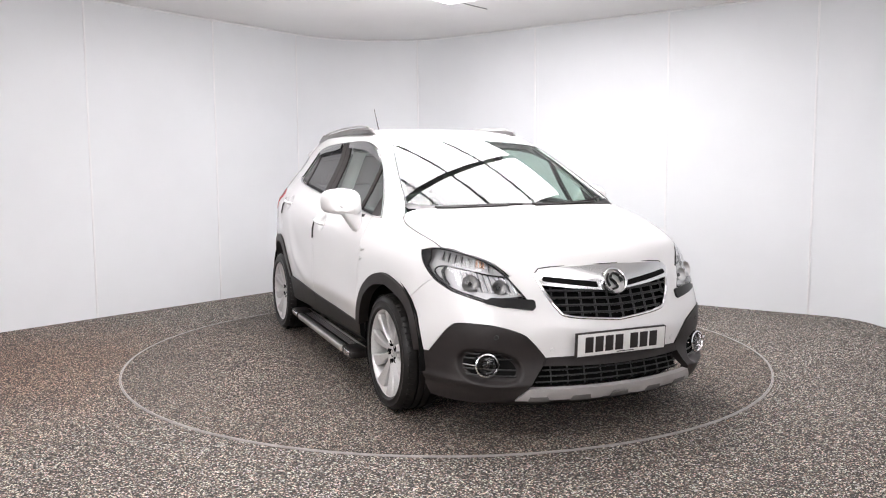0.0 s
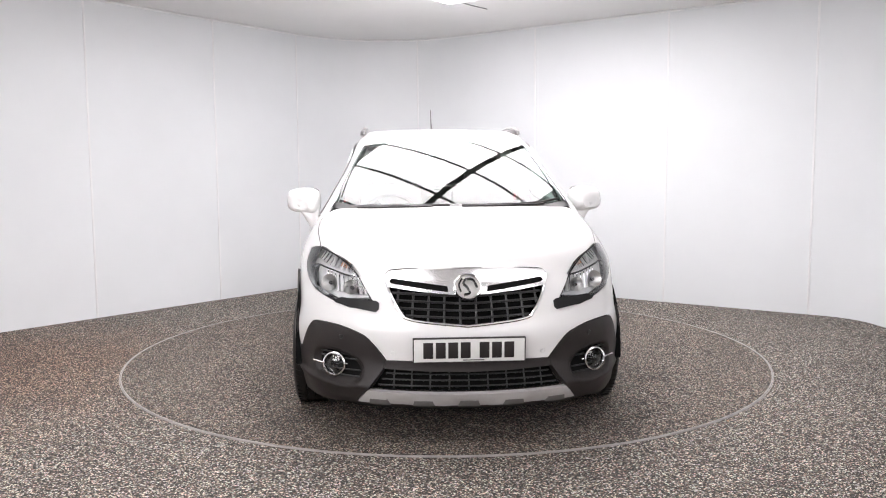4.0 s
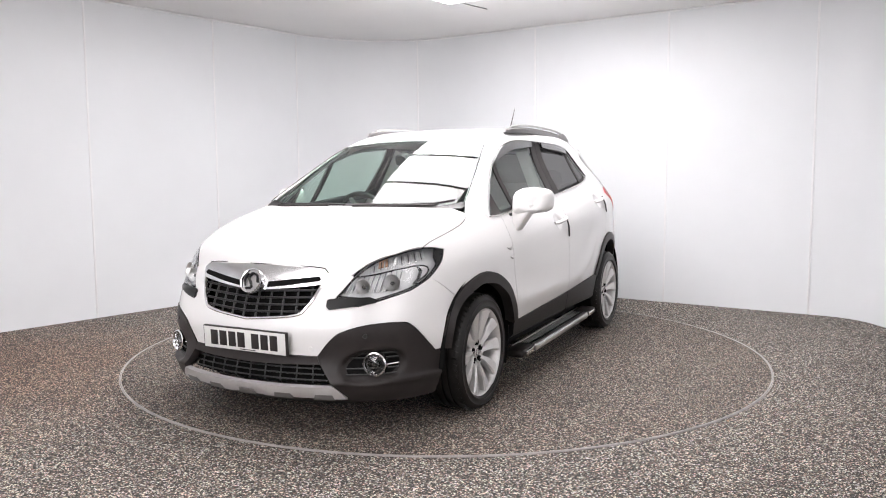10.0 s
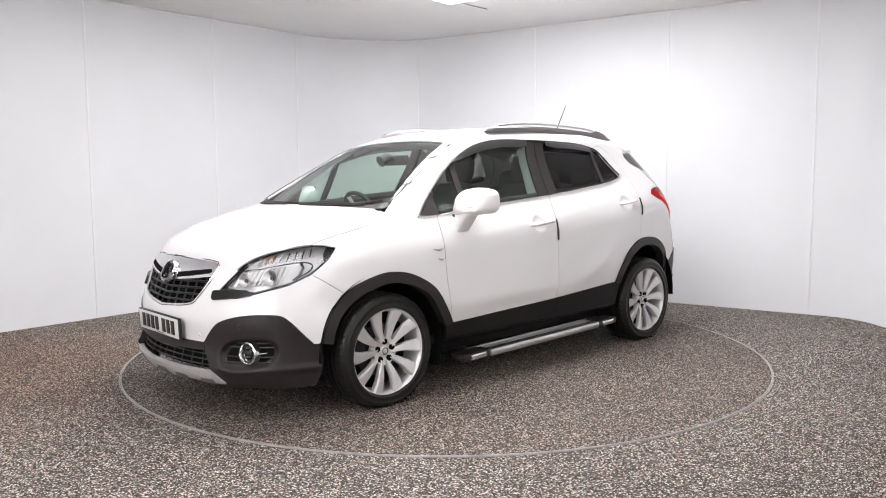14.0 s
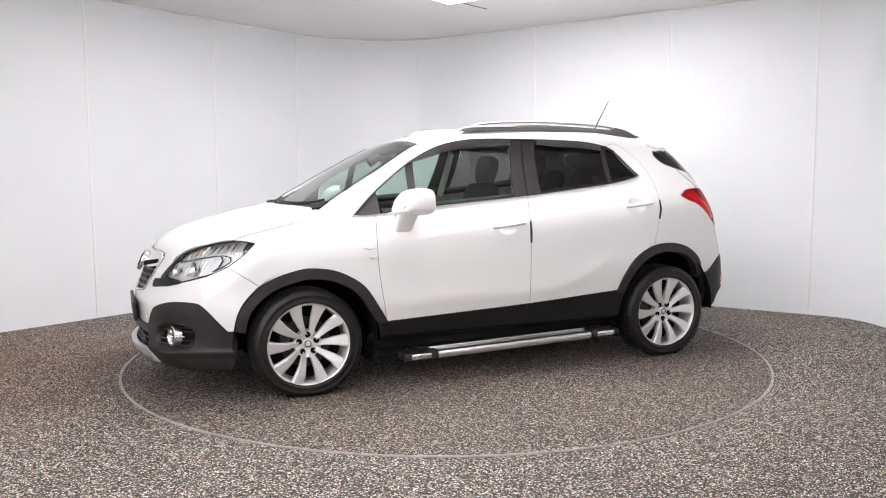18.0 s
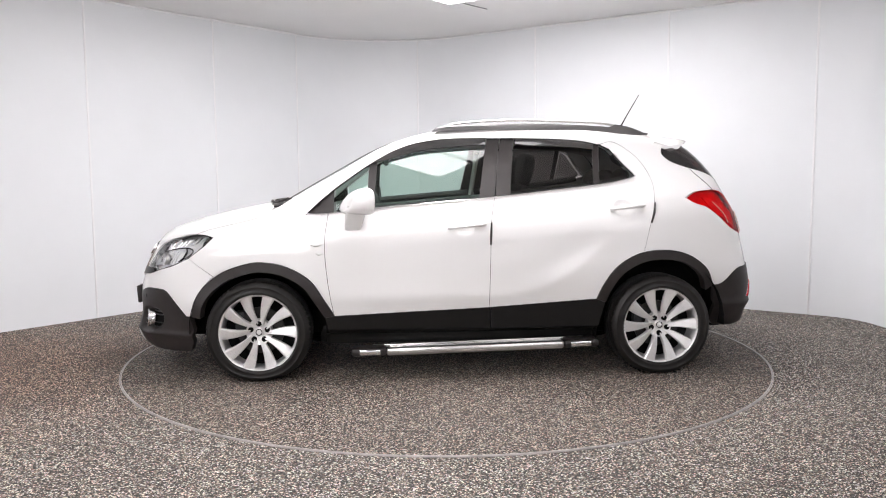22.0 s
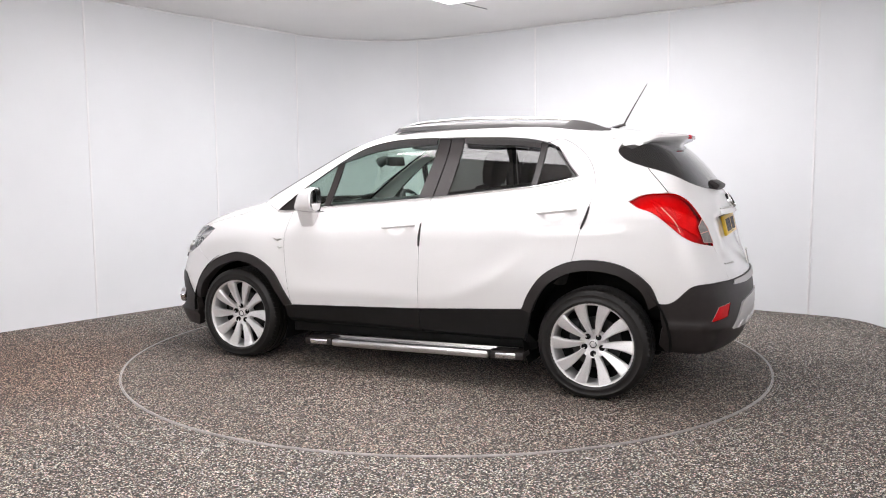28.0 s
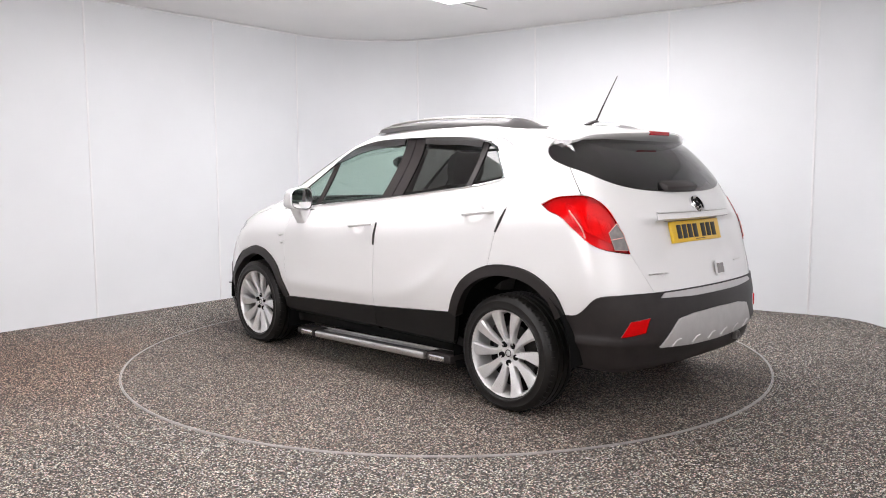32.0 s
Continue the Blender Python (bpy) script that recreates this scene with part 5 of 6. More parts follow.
def wheel(height, turn):
    """Alloy wheel on its hub centre, the outer face towards +y, its tyre pressed flat on the deck."""
    root = new("wheel")
    root.parent = car
    tagged(root, "ten-spoke silver alloy wheel with black tyre")
    R = 0.327
    bm = bmesh.new()
    prof = [(0.236, -0.095), (0.25, -0.108), (0.28, -0.112), (0.305, -0.104), (0.32, -0.088), (R - 0.002, -0.07)]
    for y in (-0.046, -0.004, 0.038):
        prof += [(R, y - 0.004), (R, y), (R - 0.008, y + 0.002), (R - 0.008, y + 0.009), (R, y + 0.011)]
    prof += [(R - 0.002, 0.07), (0.3205, 0.088), (0.311, 0.100), (0.294, 0.109), (0.290, 0.1115), (0.286, 0.110), (0.261, 0.111), (0.257, 0.1135), (0.251, 0.112), (0.247, 0.106), (0.239, 0.100)]
    lathe(bm, prof, 72)
    for v in bm.verts:
        low = ease(float((-0.2 - v.co.z) / 0.12))
        v.co.y *= 1 + 0.06 * low
        v.co.z = v.co.z * (1 - low) + low * (-0.2 + (v.co.z + 0.2) * (height - 0.2) / (R - 0.2))
    tyre = part("tyre", bm, "rubber", root, "black road tyre")
    bm = bmesh.new()
    for k in range(60):
        a = 2 * math.pi * k / 60
        for y, t in ((-0.082, 0.3), (0.080, -0.3)):
            vs = box(bm, (0, 0, 0), (0.0045, 0.03, 0.010), 0.0, pose(0, 0, 0, 0, 0, math.degrees(t)))
            mm = Matrix.Rotation(a, 4, "Y") @ Matrix.Translation((0, y, R - 0.0065))
            for v in vs:
                v.co = mm @ v.co
                v.co.z = max(v.co.z, 0.004 - height)
    tagged(part("tread_block", bm, "rubber", tyre), kind="stuff")
    bm = bmesh.new()
    lathe(bm, [(0.224, -0.09), (0.226, 0.03), (0.229, 0.085), (0.236, 0.098), (0.243, 0.103), (0.2465, 0.099), (0.244, 0.09)], 72)
    rim = part("rim", bm, "alloy", root, "silver alloy rim")
    rim.matrix_basis = pose(0, 0, 0, 0, turn, 0)
    # spokes: broad at the rim, a raised edge on one flank, dished to the hub
    for k in range(10):
        bm = bmesh.new()
        rows = []
        for i in range(9):
            f = i / 8
            r = 0.052 + 0.182 * f
            w = 0.0125 + 0.0265 * f ** 1.15
            sw = 0.012 * math.sin(f * 2.6) - 0.004
            y = 0.066 + 0.030 * f ** 0.8
            rows.append([bm.verts.new(c) for c in ((sw - w, y - 0.03, r), (sw - w, y - 0.004, r), (sw - w * 0.72, y + 0.003, r), (sw + w * 0.15, y - 0.002, r), (sw + w * 0.8, y - 0.006, r), (sw + w, y - 0.014, r), (sw + w * 0.9, y - 0.034, r))])
        for u, v in zip(rows, rows[1:]):
            for j in range(6):
                bm.faces.new((u[j], u[j + 1], v[j + 1], v[j]))
            bm.faces.new((u[6], u[0], v[0], v[6]))
        bm.faces.new(rows[0])
        bm.faces.new(rows[-1])
        bm.transform(Matrix.Rotation(2 * math.pi * (k + 0.5) / 10, 4, "Y"))
        part("spoke", bm, "alloy", rim)
    bm = bmesh.new()
    lathe(bm, [(0.0005, 0.052), (0.032, 0.054), (0.06, 0.060), (0.078, 0.066), (0.082, 0.058), (0.082, 0.02)], 40)
    part("hub_face", bm, "alloy", rim)
    bm = bmesh.new()
    lathe(bm, [(0.0005, 0.066), (0.022, 0.065), (0.028, 0.06), (0.029, 0.05)], 28)
    cap = part("hub_cap", bm, "alloy", rim, "silver hub cap with badge")
    bm = bmesh.new()
    lathe(bm, [(0.016, 0.0665), (0.018, 0.068), (0.021, 0.067)], 28)
    part("cap_ring", bm, "gloss", rim)
    # flush black discs painted as the shade in the bolt holes
    for k in range(5):
        a = 2 * math.pi * k / 5
        bm = bmesh.new()
        lathe(bm, [(0.0005, 0.0655), (0.009, 0.0655), (0.0095, 0.0675), (0.0165, 0.0672), (0.0175, 0.05)], 16)
        bm.transform(Matrix.Translation((0.054 * math.sin(a), 0.0, 0.054 * math.cos(a))))
        part("bolt_hole_shade", bm, "cavity", rim, "black disc standing in for a shaded bolt hole")
    bm = bmesh.new()
    lathe(bm, [(0.07, 0.0), (0.148, 0.0), (0.148, -0.022), (0.07, -0.022)], 40, True)
    part("brake_disc", bm, "disc", root, "grey brake disc")
    bm = bmesh.new()
    box(bm, (0.125, -0.01, 0.05), (0.06, 0.06, 0.15), 0.012)
    part("brake_caliper", bm, "trim", root)
    bm = bmesh.new()
    lathe(bm, [(0.0005, -0.03), (0.222, -0.03)], 40)
    part("back_plate", bm, "cavity", root)
    return root


def build_wheels():
    spots = [(1.275, 0.784, 0, 0), (1.275, -0.784, 180, 20), (-1.278, 0.788, 0, 36), (-1.278, -0.788, 180, 50)]
    for x, y, rz, turn in spots:
        height = 0.3085 if x > 0 else 0.314
        wheel(height, turn).matrix_basis = pose(x, y, height, 0, 0, rz)
    # wheel houses, drawn on below the hubs to stand in for underbody shadow
    for x, a0, a1 in ((1.278, -4, 204), (-1.278, -24, 184)):
        for s in (1, -1):
            bm = bmesh.new()
            rows = []
            for i in range(21):
                a = radians(a0 + (a1 - a0) * i / 20)
                rows.append([bm.verts.new((x + 0.425 * math.cos(a), s * y, 0.335 + 0.425 * math.sin(a))) for y in (0.862, 0.50)])
            for u, v in zip(rows, rows[1:]):
                bm.faces.new((u[0], u[1], v[1], v[0]))
            bm.faces.new([r[1] for r in rows])
            part("wheel_house", bm, "cavity", car, "dark wheel house")


def build_mirrors(doors):
    for s in (1, -1):
        door = doors["f"][0] if s > 0 else doors["f"][1]
        root = new("door_mirror")
        root.parent = door
        tagged(root, "white door mirror housing")
        bm = bmesh.new()
        # housing: a rounded, swept shell
        n, rings = 20, []
        for i, (dx, k) in enumerate(((-0.075, 0.93), (-0.068, 1.0), (-0.03, 0.99), (0.01, 0.95), (0.04, 0.86), (0.06, 0.73), (0.074, 0.54), (0.081, 0.28))):
            ring = []
            for j in range(n):
                a = 2 * math.pi * j / n
                c, q = math.cos(a), math.sin(a)
                ex = 0.112 * math.copysign(abs(c) ** 0.5, c)
                ez = 0.082 * math.copysign(abs(q) ** 0.55, q)
                ez *= 1.0 - 0.16 * (ex / 0.112)
                if q > 0 and c < 0:
                    ez *= 1 - 0.30 * (-ex / 0.112) ** 1.5
                lean = -0.42 * ez * k * max(0.0, dx + 0.04) / 0.12
                ring.append(bm.verts.new((0.64 + dx + lean + 0.03 * (-ex / 0.112), s * (0.925 + ex * k - 0.012 * (1 - k)), 1.125 - 0.03 * (1 - k) + ez * k)))
            rings.append(ring)
        for u, v in zip(rings, rings[1:]):
            for j in range(n):
                bm.faces.new((u[j], u[(j + 1) % n], v[(j + 1) % n], v[j]))
        bm.faces.new(rings[-1])
        part("mirror_housing", bm, "paint", root)
        bm = bmesh.new()
        ring = []
        for k, dx in ((0.93, -0.075), (0.86, -0.068), (0.84, -0.05)):
            row = []
            for j in range(n):
                a = 2 * math.pi * j / n
                c, q = math.cos(a), math.sin(a)
                ex = 0.112 * math.copysign(abs(c) ** 0.5, c)
                ez = 0.082 * math.copysign(abs(q) ** 0.55, q) * (1.0 - 0.16 * (math.copysign(abs(c) ** 0.5, c)))
                row.append(bm.verts.new((0.64 + dx - 0.03 * ex / 0.112, s * (0.925 + ex * k), 1.125 + ez * k)))
            ring.append(row)
        for u, v in zip(ring, ring[1:]):
            for j in range(n):
                bm.faces.new((u[j], u[(j + 1) % n], v[(j + 1) % n], v[j]))
        part("mirror_rim", bm, "gloss", root, "black mirror rim")
        bm = bmesh.new()
        bm.faces.new([bm.verts.new((v.x + 0.002, v.y, v.z)) for v in [Vector((0.64 - 0.05 - 0.03 * math.copysign(abs(math.cos(2 * math.pi * j / n)) ** 0.62, math.cos(2 * math.pi * j / n)), s * (0.925 + 0.84 * 0.112 * math.copysign(abs(math.cos(2 * math.pi * j / n)) ** 0.62, math.cos(2 * math.pi * j / n))),
                      1.125 + 0.84 * 0.082 * math.copysign(abs(math.sin(2 * math.pi * j / n)) ** 0.66, math.sin(2 * math.pi * j / n)))) for j in range(n)]])
        part("mirror_glass", bm, "mirror", root, "mirror glass")
        bm = bmesh.new()
        rows = []
        for z, x0, x1, y0, y1 in ((1.10, 0.585, 0.708, 0.815, 0.965), (1.065, 0.592, 0.720, 0.818, 0.945), (1.02, 0.608, 0.727, 0.824, 0.915), (0.965, 0.624, 0.730, 0.826, 0.880), (0.935, 0.634, 0.728, 0.826, 0.860)):
            cx, cy, hx, hy = (x0 + x1) / 2, (y0 + y1) / 2, (x1 - x0) / 2, (y1 - y0) / 2
            row = []
            for k in range(20):
                c, q = math.cos(2 * math.pi * k / 20), math.sin(2 * math.pi * k / 20)
                row.append(bm.verts.new((cx + hx * math.copysign(abs(c) ** 0.45, c), s * (cy + hy * math.copysign(abs(q) ** 0.45, q)), z)))
            rows.append(row)
        for u, v in zip(rows, rows[1:]):
            for k in range(20):
                bm.faces.new((u[k], u[(k + 1) % 20], v[(k + 1) % 20], v[k]))
        bm.faces.new(rows[0])
        bm.faces.new(rows[-1])
        part("mirror_foot", bm, "paint", root)


M["rib"] = worn("grille_black", (0.016, 0.016, 0.0165), 0.35, 0.15, 20, 300, 0.05)
M["mirror"] = material("mirror_glass", (0.9, 0.9, 0.9), 0.02, 1.0)


def build_trim(doors):
    for s in (1, -1):
        f, r = (doors["f"][0], doors["r"][0]) if s > 0 else (doors["f"][1], doors["r"][1])
        for door, (xa, za), (xb, zb_) in ((f, (0.082, 0.954), (-0.144, 0.978)), (r, (-0.945, 1.063), (-1.165, 1.086))):
            h = new("door_handle")
            h.parent = door
            tagged(h, "white pull handle over a shallow cup")
            pts = [(xa + (xb - xa) * t, za + (zb_ - za) * t) for t in (0, 0.08, 0.25, 0.5, 0.75, 0.92, 1.0)]
            A, B_, C = from_side(np.array(pts))
            P = meet(A, B_, C, np.array([0.004, 0.016, 0.024, 0.027, 0.024, 0.016, 0.004]))
            bm = bmesh.new()
            tube(bm, [(p[0], s * p[1], p[2]) for p in P], [0.014, 0.016, 0.0165, 0.0165, 0.0165, 0.018, 0.016], 10, 0.75)
            part("grip", bm, "paint", h)
        # black edge guards on the shut lines
        for door, line in ((f, [(-0.187, 0.985), (-0.182, 0.91), (-0.180, 0.845)]), (r, [(-1.240, 1.10), (-1.228, 1.04), (-1.205, 0.975)])):
            A, B_, C = from_side(np.array(line))
            P = meet(A, B_, C, 0.004)
            bm = bmesh.new()
            tube(bm, [(p[0], s * p[1], p[2]) for p in P], [0.005, 0.008, 0.006], 8, 1.0)
            part("edge_guard", bm, "black", door, "black rubber door edge guard")
        # small badges on the wing
        for a, b, w in ((0.905, 0.855, 0.035), (0.885, 0.80, 0.022)):
            A, B_, C = from_side(np.array([(a + w, b + 0.004), (a, b - 0.004), (a - w, b + 0.004)]))
            P = meet(A, B_, C, 0.002)
            bm = bmesh.new()
            tube(bm, [(p[0], s * p[1], p[2]) for p in P], [0.004, 0.010, 0.004], 6, 0.8)
            part("wing_badge", bm, "satin", car, "small silver wing badge")
        # roof rail: dark sweeping base with a bright bar on top
        rail = new("roof_rail")
        rail.parent = car
        tagged(rail, "grey roof rail with a bright top bar")
        yy = s * 0.545
        pts = cr([(0.17, yy, 1.570), (0.07, yy, 1.596), (-0.35, yy, 1.606), (-0.8, yy, 1.592), (-1.1, yy * 0.985, 1.57), (-1.285, yy * 0.96, 1.552)], 6)
        tops = cr([(0.17, 1.570), (0.02, 1.622), (-0.35, 1.643), (-0.8, 1.632), (-1.06, 1.610), (-1.285, 1.548)], 6)
        # the base stands clear of the bar along the middle and meets it at both ends
        lift = [0.9 if i < 4 or i > len(pts) - 9 else 0.42 for i in range(len(pts))]
        bm = bmesh.new()
        rows = []
        for i, (p, t) in enumerate(zip(pts, tops)):
            h = max(0.003, t[1] - p[2])
            tip = 0.2 + 0.8 * min(1.0, i / 7, (len(pts) - 1 - i) / 4)
            rows.append([bm.verts.new((p[0], p[1] + s * dy, p[2] + dz)) for dy, dz in ((0.034 * tip, -0.03 * tip), (0.03 * tip, -0.02 * h), (0.014 * tip, h * lift[i]), (-0.012 * tip, h * lift[i]), (-0.022 * tip, -0.02 * h), (-0.022 * tip, -0.03 * tip))])
        for u, v in zip(rows, rows[1:]):
            for j in range(6):
                bm.faces.new((u[j], u[(j + 1) % 6], v[(j + 1) % 6], v[j]))
        bm.faces.new(rows[0])
        bm.faces.new(rows[-1])
        part("rail_base", bm, "rail_grey", rail, "grey rail base")
        bm = bmesh.new()
        tube(bm, [(t[0], p[1], t[1] - 0.004) for p, t in zip(pts, tops)][5:-5], [0.007] + [0.011] * (len(pts) - 12) + [0.007], 10, 0.7)
        part("rail_bar", bm, "satin", rail, "bright aluminium top bar")
        # side step
        step = new("side_step")
        step.parent = car
        tagged(step, "aluminium side step with dark end caps and grip tread")
        level = pose(0, 0, 0, 0, 1.35, 0)
        def bar(name, x0, x1, y, dz, wide, tall, bevel, mat, label=""):
            bm = bmesh.new()
            x = (x0 + x1) / 2
            box(bm, (x, s * y, 0.190 - 0.0236 * x + dz), (abs(x1 - x0), wide, tall), bevel, level)
            return part(name, bm, mat, step, label)
        bar("step_tube", 0.478, -0.650, 0.884, 0.0, 0.048, 0.050, 0.017, "satin", "polished aluminium front edge")
        bar("step_board", 0.50, -0.68, 0.818, 0.006, 0.086, 0.022, 0.004, "sill", "dark ribbed step board")
        for k in range(4):
            bar("grip_rib", 0.46, -0.64, 0.800 + 0.0125 * k, 0.0185, 0.0075, 0.005, 0.0015, "satin", "silver grip rib")
        bar("inner_edge", 0.57, -0.80, 0.778, 0.010, 0.016, 0.032, 0.005, "satin", "bright inner edge")
        for x0, x1, xa, xb in ((0.478, 0.70, 0.515, 0.648), (-0.652, -0.875, -0.692, -0.825)):
            bar("end_cap", x0, x1, 0.838, 0.001, 0.128, 0.052, 0.02, "black", "black plastic end cap")
            bar("cap_insert", xa, xb, 0.896, 0.0, 0.018, 0.036, 0.007, "chrome", "chrome insert in the end cap")
        for x in (0.40, -0.5):
            bm = bmesh.new()
            box(bm, (x, s * 0.72, 0.190 - 0.0236 * x), (0.05, 0.24, 0.03), 0.006)
            part("step_bracket", bm, "black", step)
    # aerial
    aer = new("aerial")
    aer.parent = car
    tagged(aer, "thin black rod aerial on the roof")
    bm = bmesh.new()
    tube(bm, [(-1.15, 0, 1.585), (-1.19, 0, 1.592), (-1.235, 0, 1.604), (-1.25, 0, 1.60)], [0.012, 0.02, 0.016, 0.01], 12, 0.6)
    part("foot", bm, "black", aer)
    bm = bmesh.new()
    tube(bm, [(-1.235, 0, 1.60), (-1.29, 0, 1.70), (-1.384, 0, 1.862)], [0.0065, 0.0045, 0.0022], 8)
    part("rod", bm, "black", aer)
    # front wipers
    for pts in ([(1.105, 0.63, 1.125), (1.175, 0.48, 1.128), (1.235, 0.27, 1.122), (1.265, 0.05, 1.12)], [(1.266, -0.02, 1.135), (1.256, -0.2, 1.135), (1.23, -0.42, 1.13), (1.195, -0.55, 1.12)]):
        w = new("wiper")
        w.parent = car
        tagged(w, "black windscreen wiper resting on the cowl")
        P = cr(pts, 5)
        A, B_, C = from_top(P[:, :2])
        Q = meet(A, B_, C, 0.003)
        bm = bmesh.new()
        tube(bm, [tuple(p) for p in Q], 0.0055, 8, 1.3)
        part("blade", bm, "black", w)
        A, B_, C = from_top(P[:, :2] + np.array((0.025, 0)))
        Q = meet(A, B_, C, 0.005)
        bm = bmesh.new()
        tube(bm, [tuple(p) for p in Q[3:]], [0.0075] * (len(Q) - 4) + [0.010], 8, 0.7)
        part("arm", bm, "black", w)
    # parking sensors
    for a, z, off, mat in ((0.305, 0.45, 0.001, "paint"), (-0.305, 0.45, 0.001, "paint"), (0.53, 0.515, 0.0075, "rib"), (-0.53, 0.515, 0.0075, "rib")):
        p, n = on_skin(from_nose, a, z, off)
        bm = bmesh.new()
        lathe(bm, [(0.0005, 0.002), (0.009, 0.002), (0.0105, 0.0), (0.012, 0.0015), (0.0125, -0.003)], 18)
        bm.transform(Matrix.Translation(p) @ n.to_track_quat("Y", "Z").to_matrix().to_4x4())
        part("parking_sensor", bm, mat, car, "small round parking sensor")


M["rail_grey"] = worn("rail_grey_paint", (0.115, 0.11, 0.11), 0.32, 0.04, 6, 60, 0.0, 0.3)


def seat_shape(bm, pts, width, thick, square=0.45):
    """A padded slab along a side line, rounded across."""
    rows = []
    for i, (x, z) in enumerate(pts):
        a = Vector(pts[max(i - 1, 0)])
        b = Vector(pts[min(i + 1, len(pts) - 1)])
        d = (b - a).normalized()
        nn = Vector((-d.y, d.x))
        # rounded off towards both ends
        end = (0.55, 0.84, 1.0)[min(2, i, len(pts) - 1 - i)] if square > 0.5 else 1.0
        wide, deep = width / 2 * end, thick / 2 * end
        row = []
        for j in range(16):
            t = 2 * math.pi * j / 16
            c, q = math.cos(t), math.sin(t)
            y = wide * math.copysign(abs(c) ** square, c)
            k = deep * math.copysign(abs(q) ** 0.6, q) * (1.15 if square < 0.5 and abs(y) > width * 0.36 else 0.95)
            row.append(bm.verts.new((x + nn.x * k, y, z + nn.y * k)))
        rows.append(row)
    for u, v in zip(rows, rows[1:]):
        for j in range(16):
            bm.faces.new((u[j], u[(j + 1) % 16], v[(j + 1) % 16], v[j]))
    bm.faces.new(rows[0])
    bm.faces.new(rows[-1])


def build_cabin():
    # seats
    for s in (1, -1):
        seat = new("front_seat")
        seat.parent = car
        seat.matrix_basis = pose(-0.05, s * 0.36, 0.0)
        tagged(seat, "dark cloth front seat")
        bm = bmesh.new()
        seat_shape(bm, [(0.30, 0.62), (0.2, 0.64), (0.0, 0.62), (-0.2, 0.58)], 0.5, 0.14)
        part("cushion", bm, "seat", seat)
        bm = bmesh.new()
        seat_shape(bm, [(-0.22, 0.60), (-0.28, 0.78), (-0.34, 1.0), (-0.39, 1.15), (-0.405, 1.195), (-0.41, 1.21)], 0.49, 0.14, 0.52)
        part("backrest", bm, "seat", seat)
        bm = bmesh.new()
        seat_shape(bm, [(-0.405, 1.205), (-0.412, 1.23), (-0.425, 1.30), (-0.44, 1.38), (-0.446, 1.41), (-0.45, 1.425)], 0.29, 0.115, 0.75)
        part("headrest", bm, "seat", seat)
        for y in (-0.07, 0.07):
            bm = bmesh.new()
            tube(bm, [(-0.405, y, 1.17), (-0.42, y, 1.27)], 0.006, 8)
            part("headrest_post", bm, "chrome", seat)
    bench = new("rear_seat")
    bench.parent = car
    tagged(bench, "dark cloth rear bench")
    bm = bmesh.new()
    seat_shape(bm, [(-0.55, 0.62), (-0.7, 0.64), (-0.95, 0.6)], 0.98, 0.15)
    part("cushion", bm, "seat", bench)
    bm = bmesh.new()
    seat_shape(bm, [(-0.95, 0.62), (-1.02, 0.85), (-1.1, 1.1), (-1.12, 1.16)], 1.25, 0.13)
    part("backrest", bm, "seat", bench)
    for y in (-0.4, 0, 0.4):
        bm = bmesh.new()
        seat_shape(bm, [(-1.115, 1.15), (-1.12, 1.18), (-1.13, 1.23), (-1.145, 1.29), (-1.15, 1.31)], 0.26, 0.10, 0.75)
        bm.transform(Matrix.Translation((0, y, 0)))
        part("headrest", bm, "seat", bench)
    # floor, bulkhead, door cards, dashboard, header
    bm = bmesh.new()
    box(bm, (0.0, 0, 0.33), (3.6, 1.2, 0.16), 0.02)
    part("floor_pan", bm, "cavity", car, "dark floor pan")
    bm = bmesh.new()
    box(bm, (-1.45, 0, 0.66), (0.6, 1.1, 0.5), 0.03)
    part("boot_floor", bm, "cavity", car)
    bm = bmesh.new()
    box(bm, (1.45, 0, 0.62), (0.9, 0.98, 0.5), 0.03)
    part("engine_bay", bm, "cavity", car)
    for s in (1, -1):
        bm = bmesh.new()
        box(bm, (-0.03, s * 0.79, 0.72), (1.5, 0.05, 0.66), 0.015)
        part("door_card", bm, "trim", car, "dark door lining")
        bm = bmesh.new()
        box(bm, (-0.2, s * 0.735, 1.035), (1.7, 0.06, 0.05), 0.015)
        part("door_top", bm, "trim", car)
        bm = bmesh.new()
        rows = []
        for x, z in cr([(0.42, 1.44), (0.2, 1.495), (-0.3, 1.51), (-0.9, 1.49), (-1.25, 1.42)], 4):
            rows.append([bm.verts.new((x, s * y, z + dz)) for y, dz in ((0.575, -0.02), (0.53, 0.035), (0.40, 0.065))])
        for u, v in zip(rows, rows[1:]):
            for j in range(2):
                bm.faces.new((u[j], u[j + 1], v[j + 1], v[j]))
        part("head_lining_side", bm, "lining", car)
        bm = bmesh.new()
        tube(bm, [(-0.24, s * 0.51, 1.46), (-0.2, s * 0.66, 1.12)], 0.045, 8, 0.4)
        part("pillar_lining", bm, "lining", car)
    bm = bmesh.new()
    rows = []
    for x, z in ((1.17, 1.03), (1.0, 1.055), (0.85, 1.06), (0.72, 1.045), (0.66, 1.0), (0.65, 0.9), (0.7, 0.7)):
        rows.append([bm.verts.new((x - 0.05 * (abs(y) / 0.72) ** 2, y, z + (0.03 if abs(y - 0.0) > 0.2 and y < 0 and x < 0.9 and abs(y + 0.36) < 0.2 else 0))) for y in np.linspace(-0.72, 0.72, 17)])
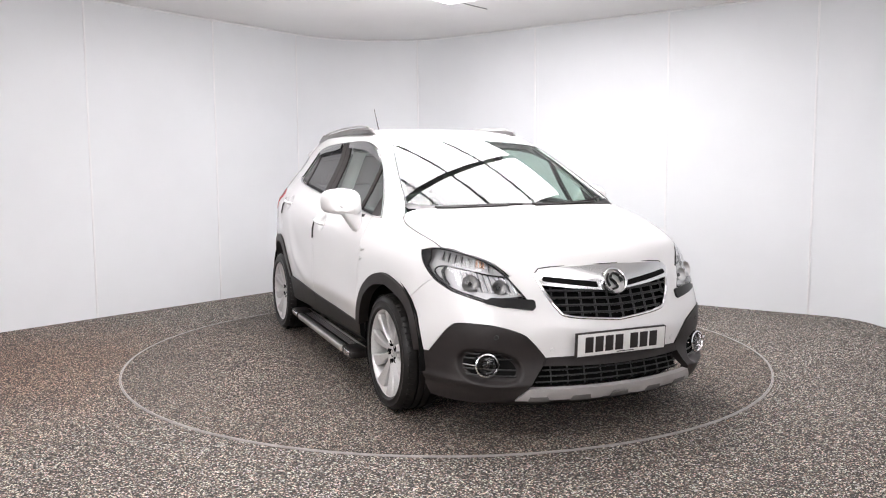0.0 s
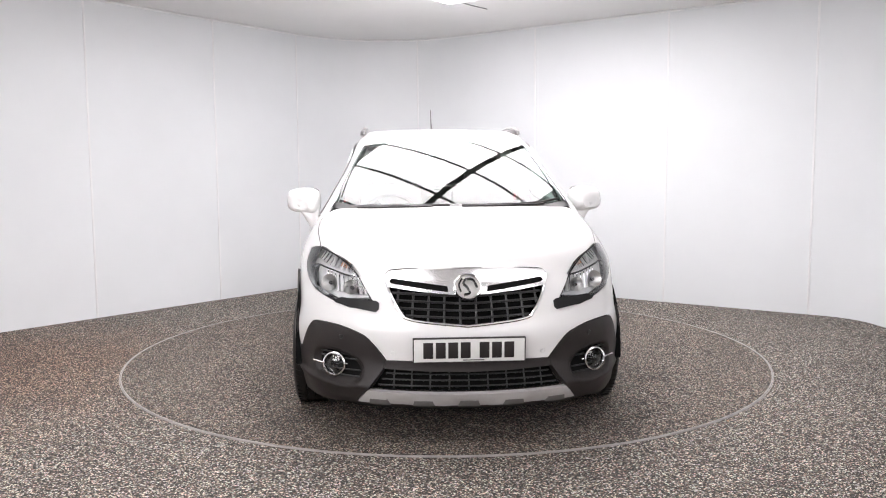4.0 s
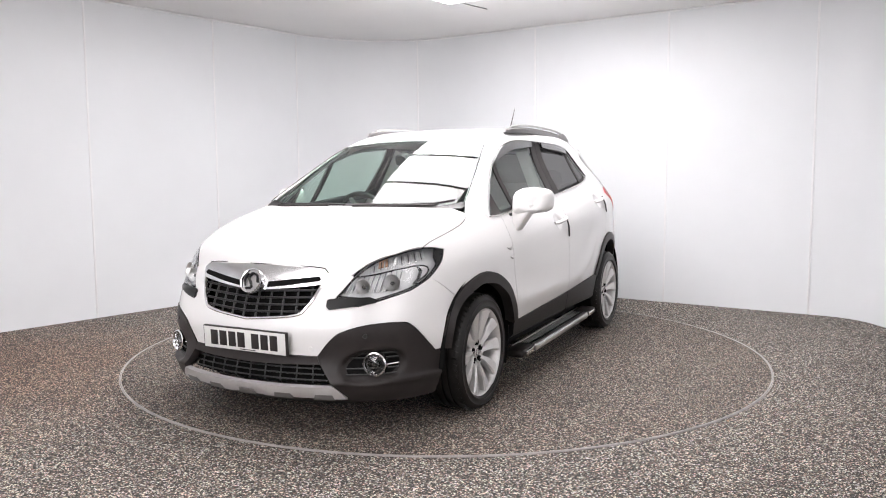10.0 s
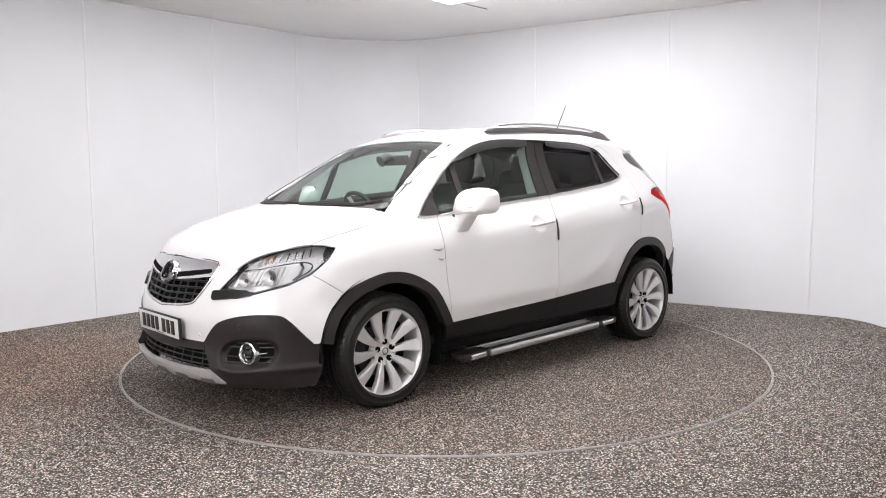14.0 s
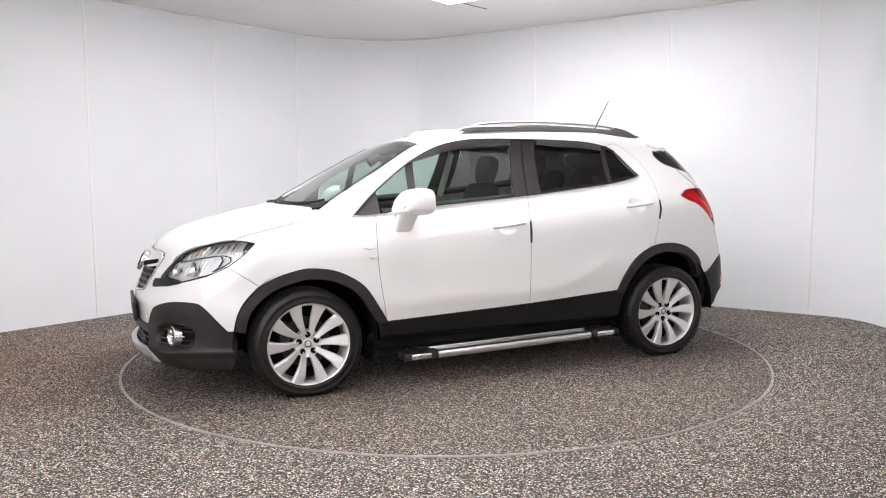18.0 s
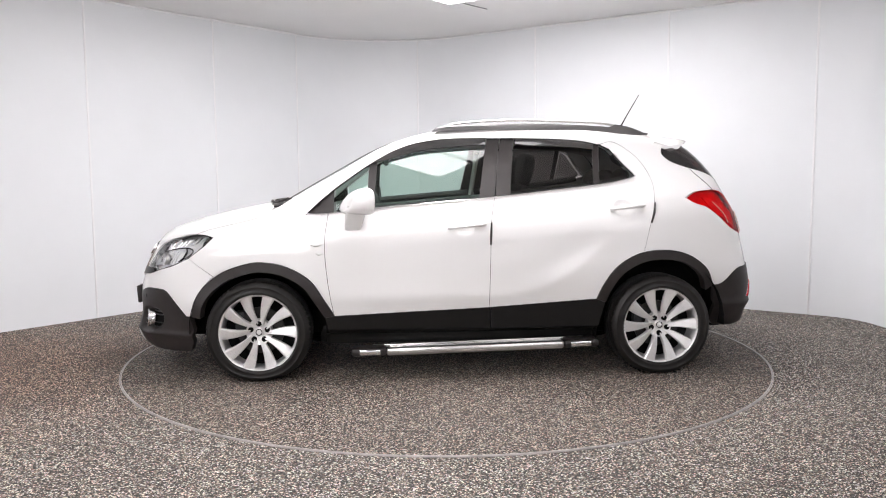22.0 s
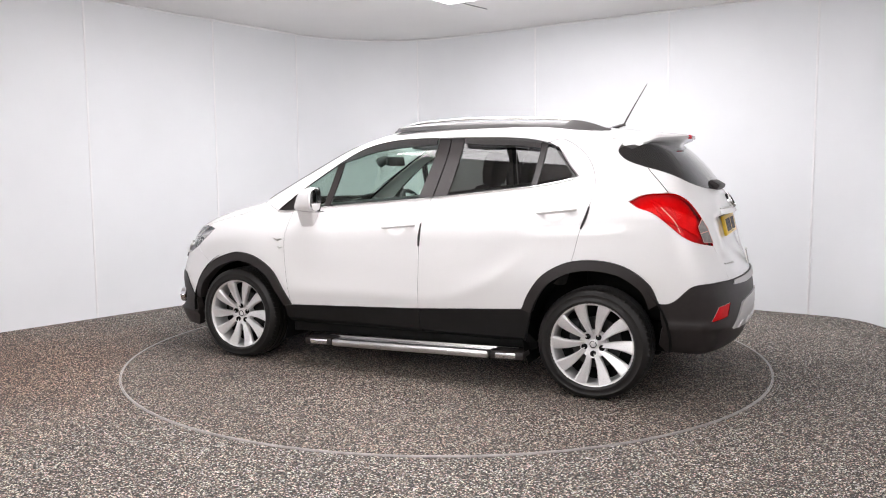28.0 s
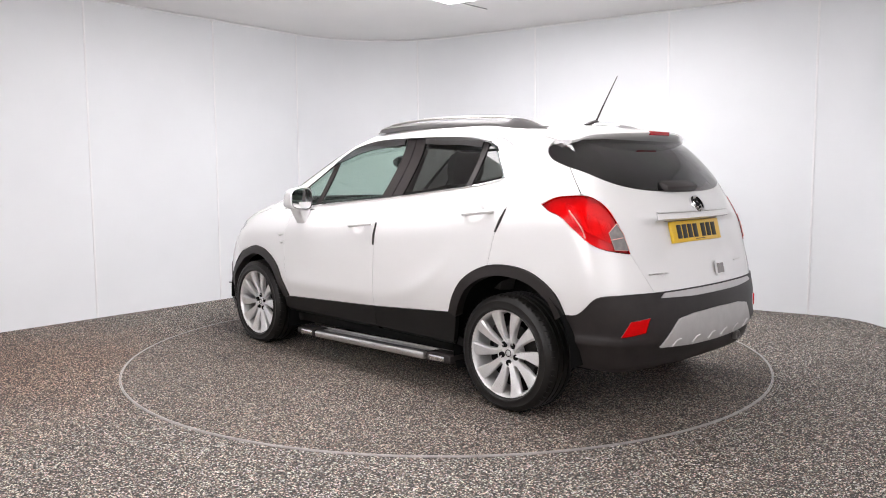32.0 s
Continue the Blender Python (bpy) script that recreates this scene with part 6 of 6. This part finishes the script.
    for u, v in zip(rows, rows[1:]):
        for j in range(16):
            bm.faces.new((u[j], u[j + 1], v[j + 1], v[j]))
    part("dashboard", bm, "trim", car, "dark grey dashboard")
    wheel_ = new("steering_wheel")
    wheel_.parent = car
    wheel_.matrix_basis = pose(0.50, -0.36, 1.0, 0, -62, 0)
    tagged(wheel_, "dark steering wheel")
    bm = bmesh.new()
    tube(bm, [(0.18 * math.cos(a), 0.18 * math.sin(a), 0) for a in np.linspace(0, 2 * math.pi, 37)], 0.016, 8, caps=False)
    part("wheel_rim", bm, "trim", wheel_)
    bm = bmesh.new()
    box(bm, (0, 0, -0.02), (0.12, 0.13, 0.05), 0.02)
    part("wheel_boss", bm, "trim", wheel_)
    for a in (0, 120, 240):
        bm = bmesh.new()
        tube(bm, [(0.05 * math.cos(radians(a + 90)), 0.05 * math.sin(radians(a + 90)), -0.015), (0.175 * math.cos(radians(a + 90)), 0.175 * math.sin(radians(a + 90)), 0)], 0.014, 8)
        part("wheel_spoke", bm, "satin", wheel_)
    mir = new("rear_view_mirror")
    mir.parent = car
    tagged(mir, "black interior mirror with sensor pod")
    bm = bmesh.new()
    box(bm, (0.48, 0.0, 1.385), (0.035, 0.25, 0.07), 0.014, pose(0, 0, 0, 0, 12, 0))
    part("mirror_shell", bm, "trim", mir)
    bm = bmesh.new()
    tube(bm, [(0.50, 0, 1.40), (0.56, 0, 1.405), (0.62, 0, 1.375)], [0.012, 0.03, 0.04], 10)
    part("sensor_pod", bm, "trim", mir)
    for s in (1, -1):
        bm = bmesh.new()
        box(bm, (0.36, s * 0.33, 1.508), (0.13, 0.36, 0.014), 0.005, pose(0, 0, 0, 0, 18, 0))
        part("sun_visor", bm, "lining", car, "pale folded sun visor")
    bm = bmesh.new()
    box(bm, (0.0, 0, 0.24), (3.2, 1.1, 0.05), 0.02)
    part("underbody", bm, "cavity", car)


doors = build_sides()
build_windows(doors)
build_top()
build_front()
build_headlights()
build_rear()
plates()
build_wheels()
build_mirrors(doors)
build_trim(doors)
build_cabin()


def motions():
    rows = [(t, pose(0, 0, 0, 0, 0, heading(t))) for t in range(0, 33)]
    walk(turntable, rows)
    walk(scrap, [(t, m @ pose(0.085, 0.735, 0.007)) for t, m in rows])
    walk(car, [(t, m @ pose(-0.0499, -0.0329, 0.004)) for t, m in rows])


motions()
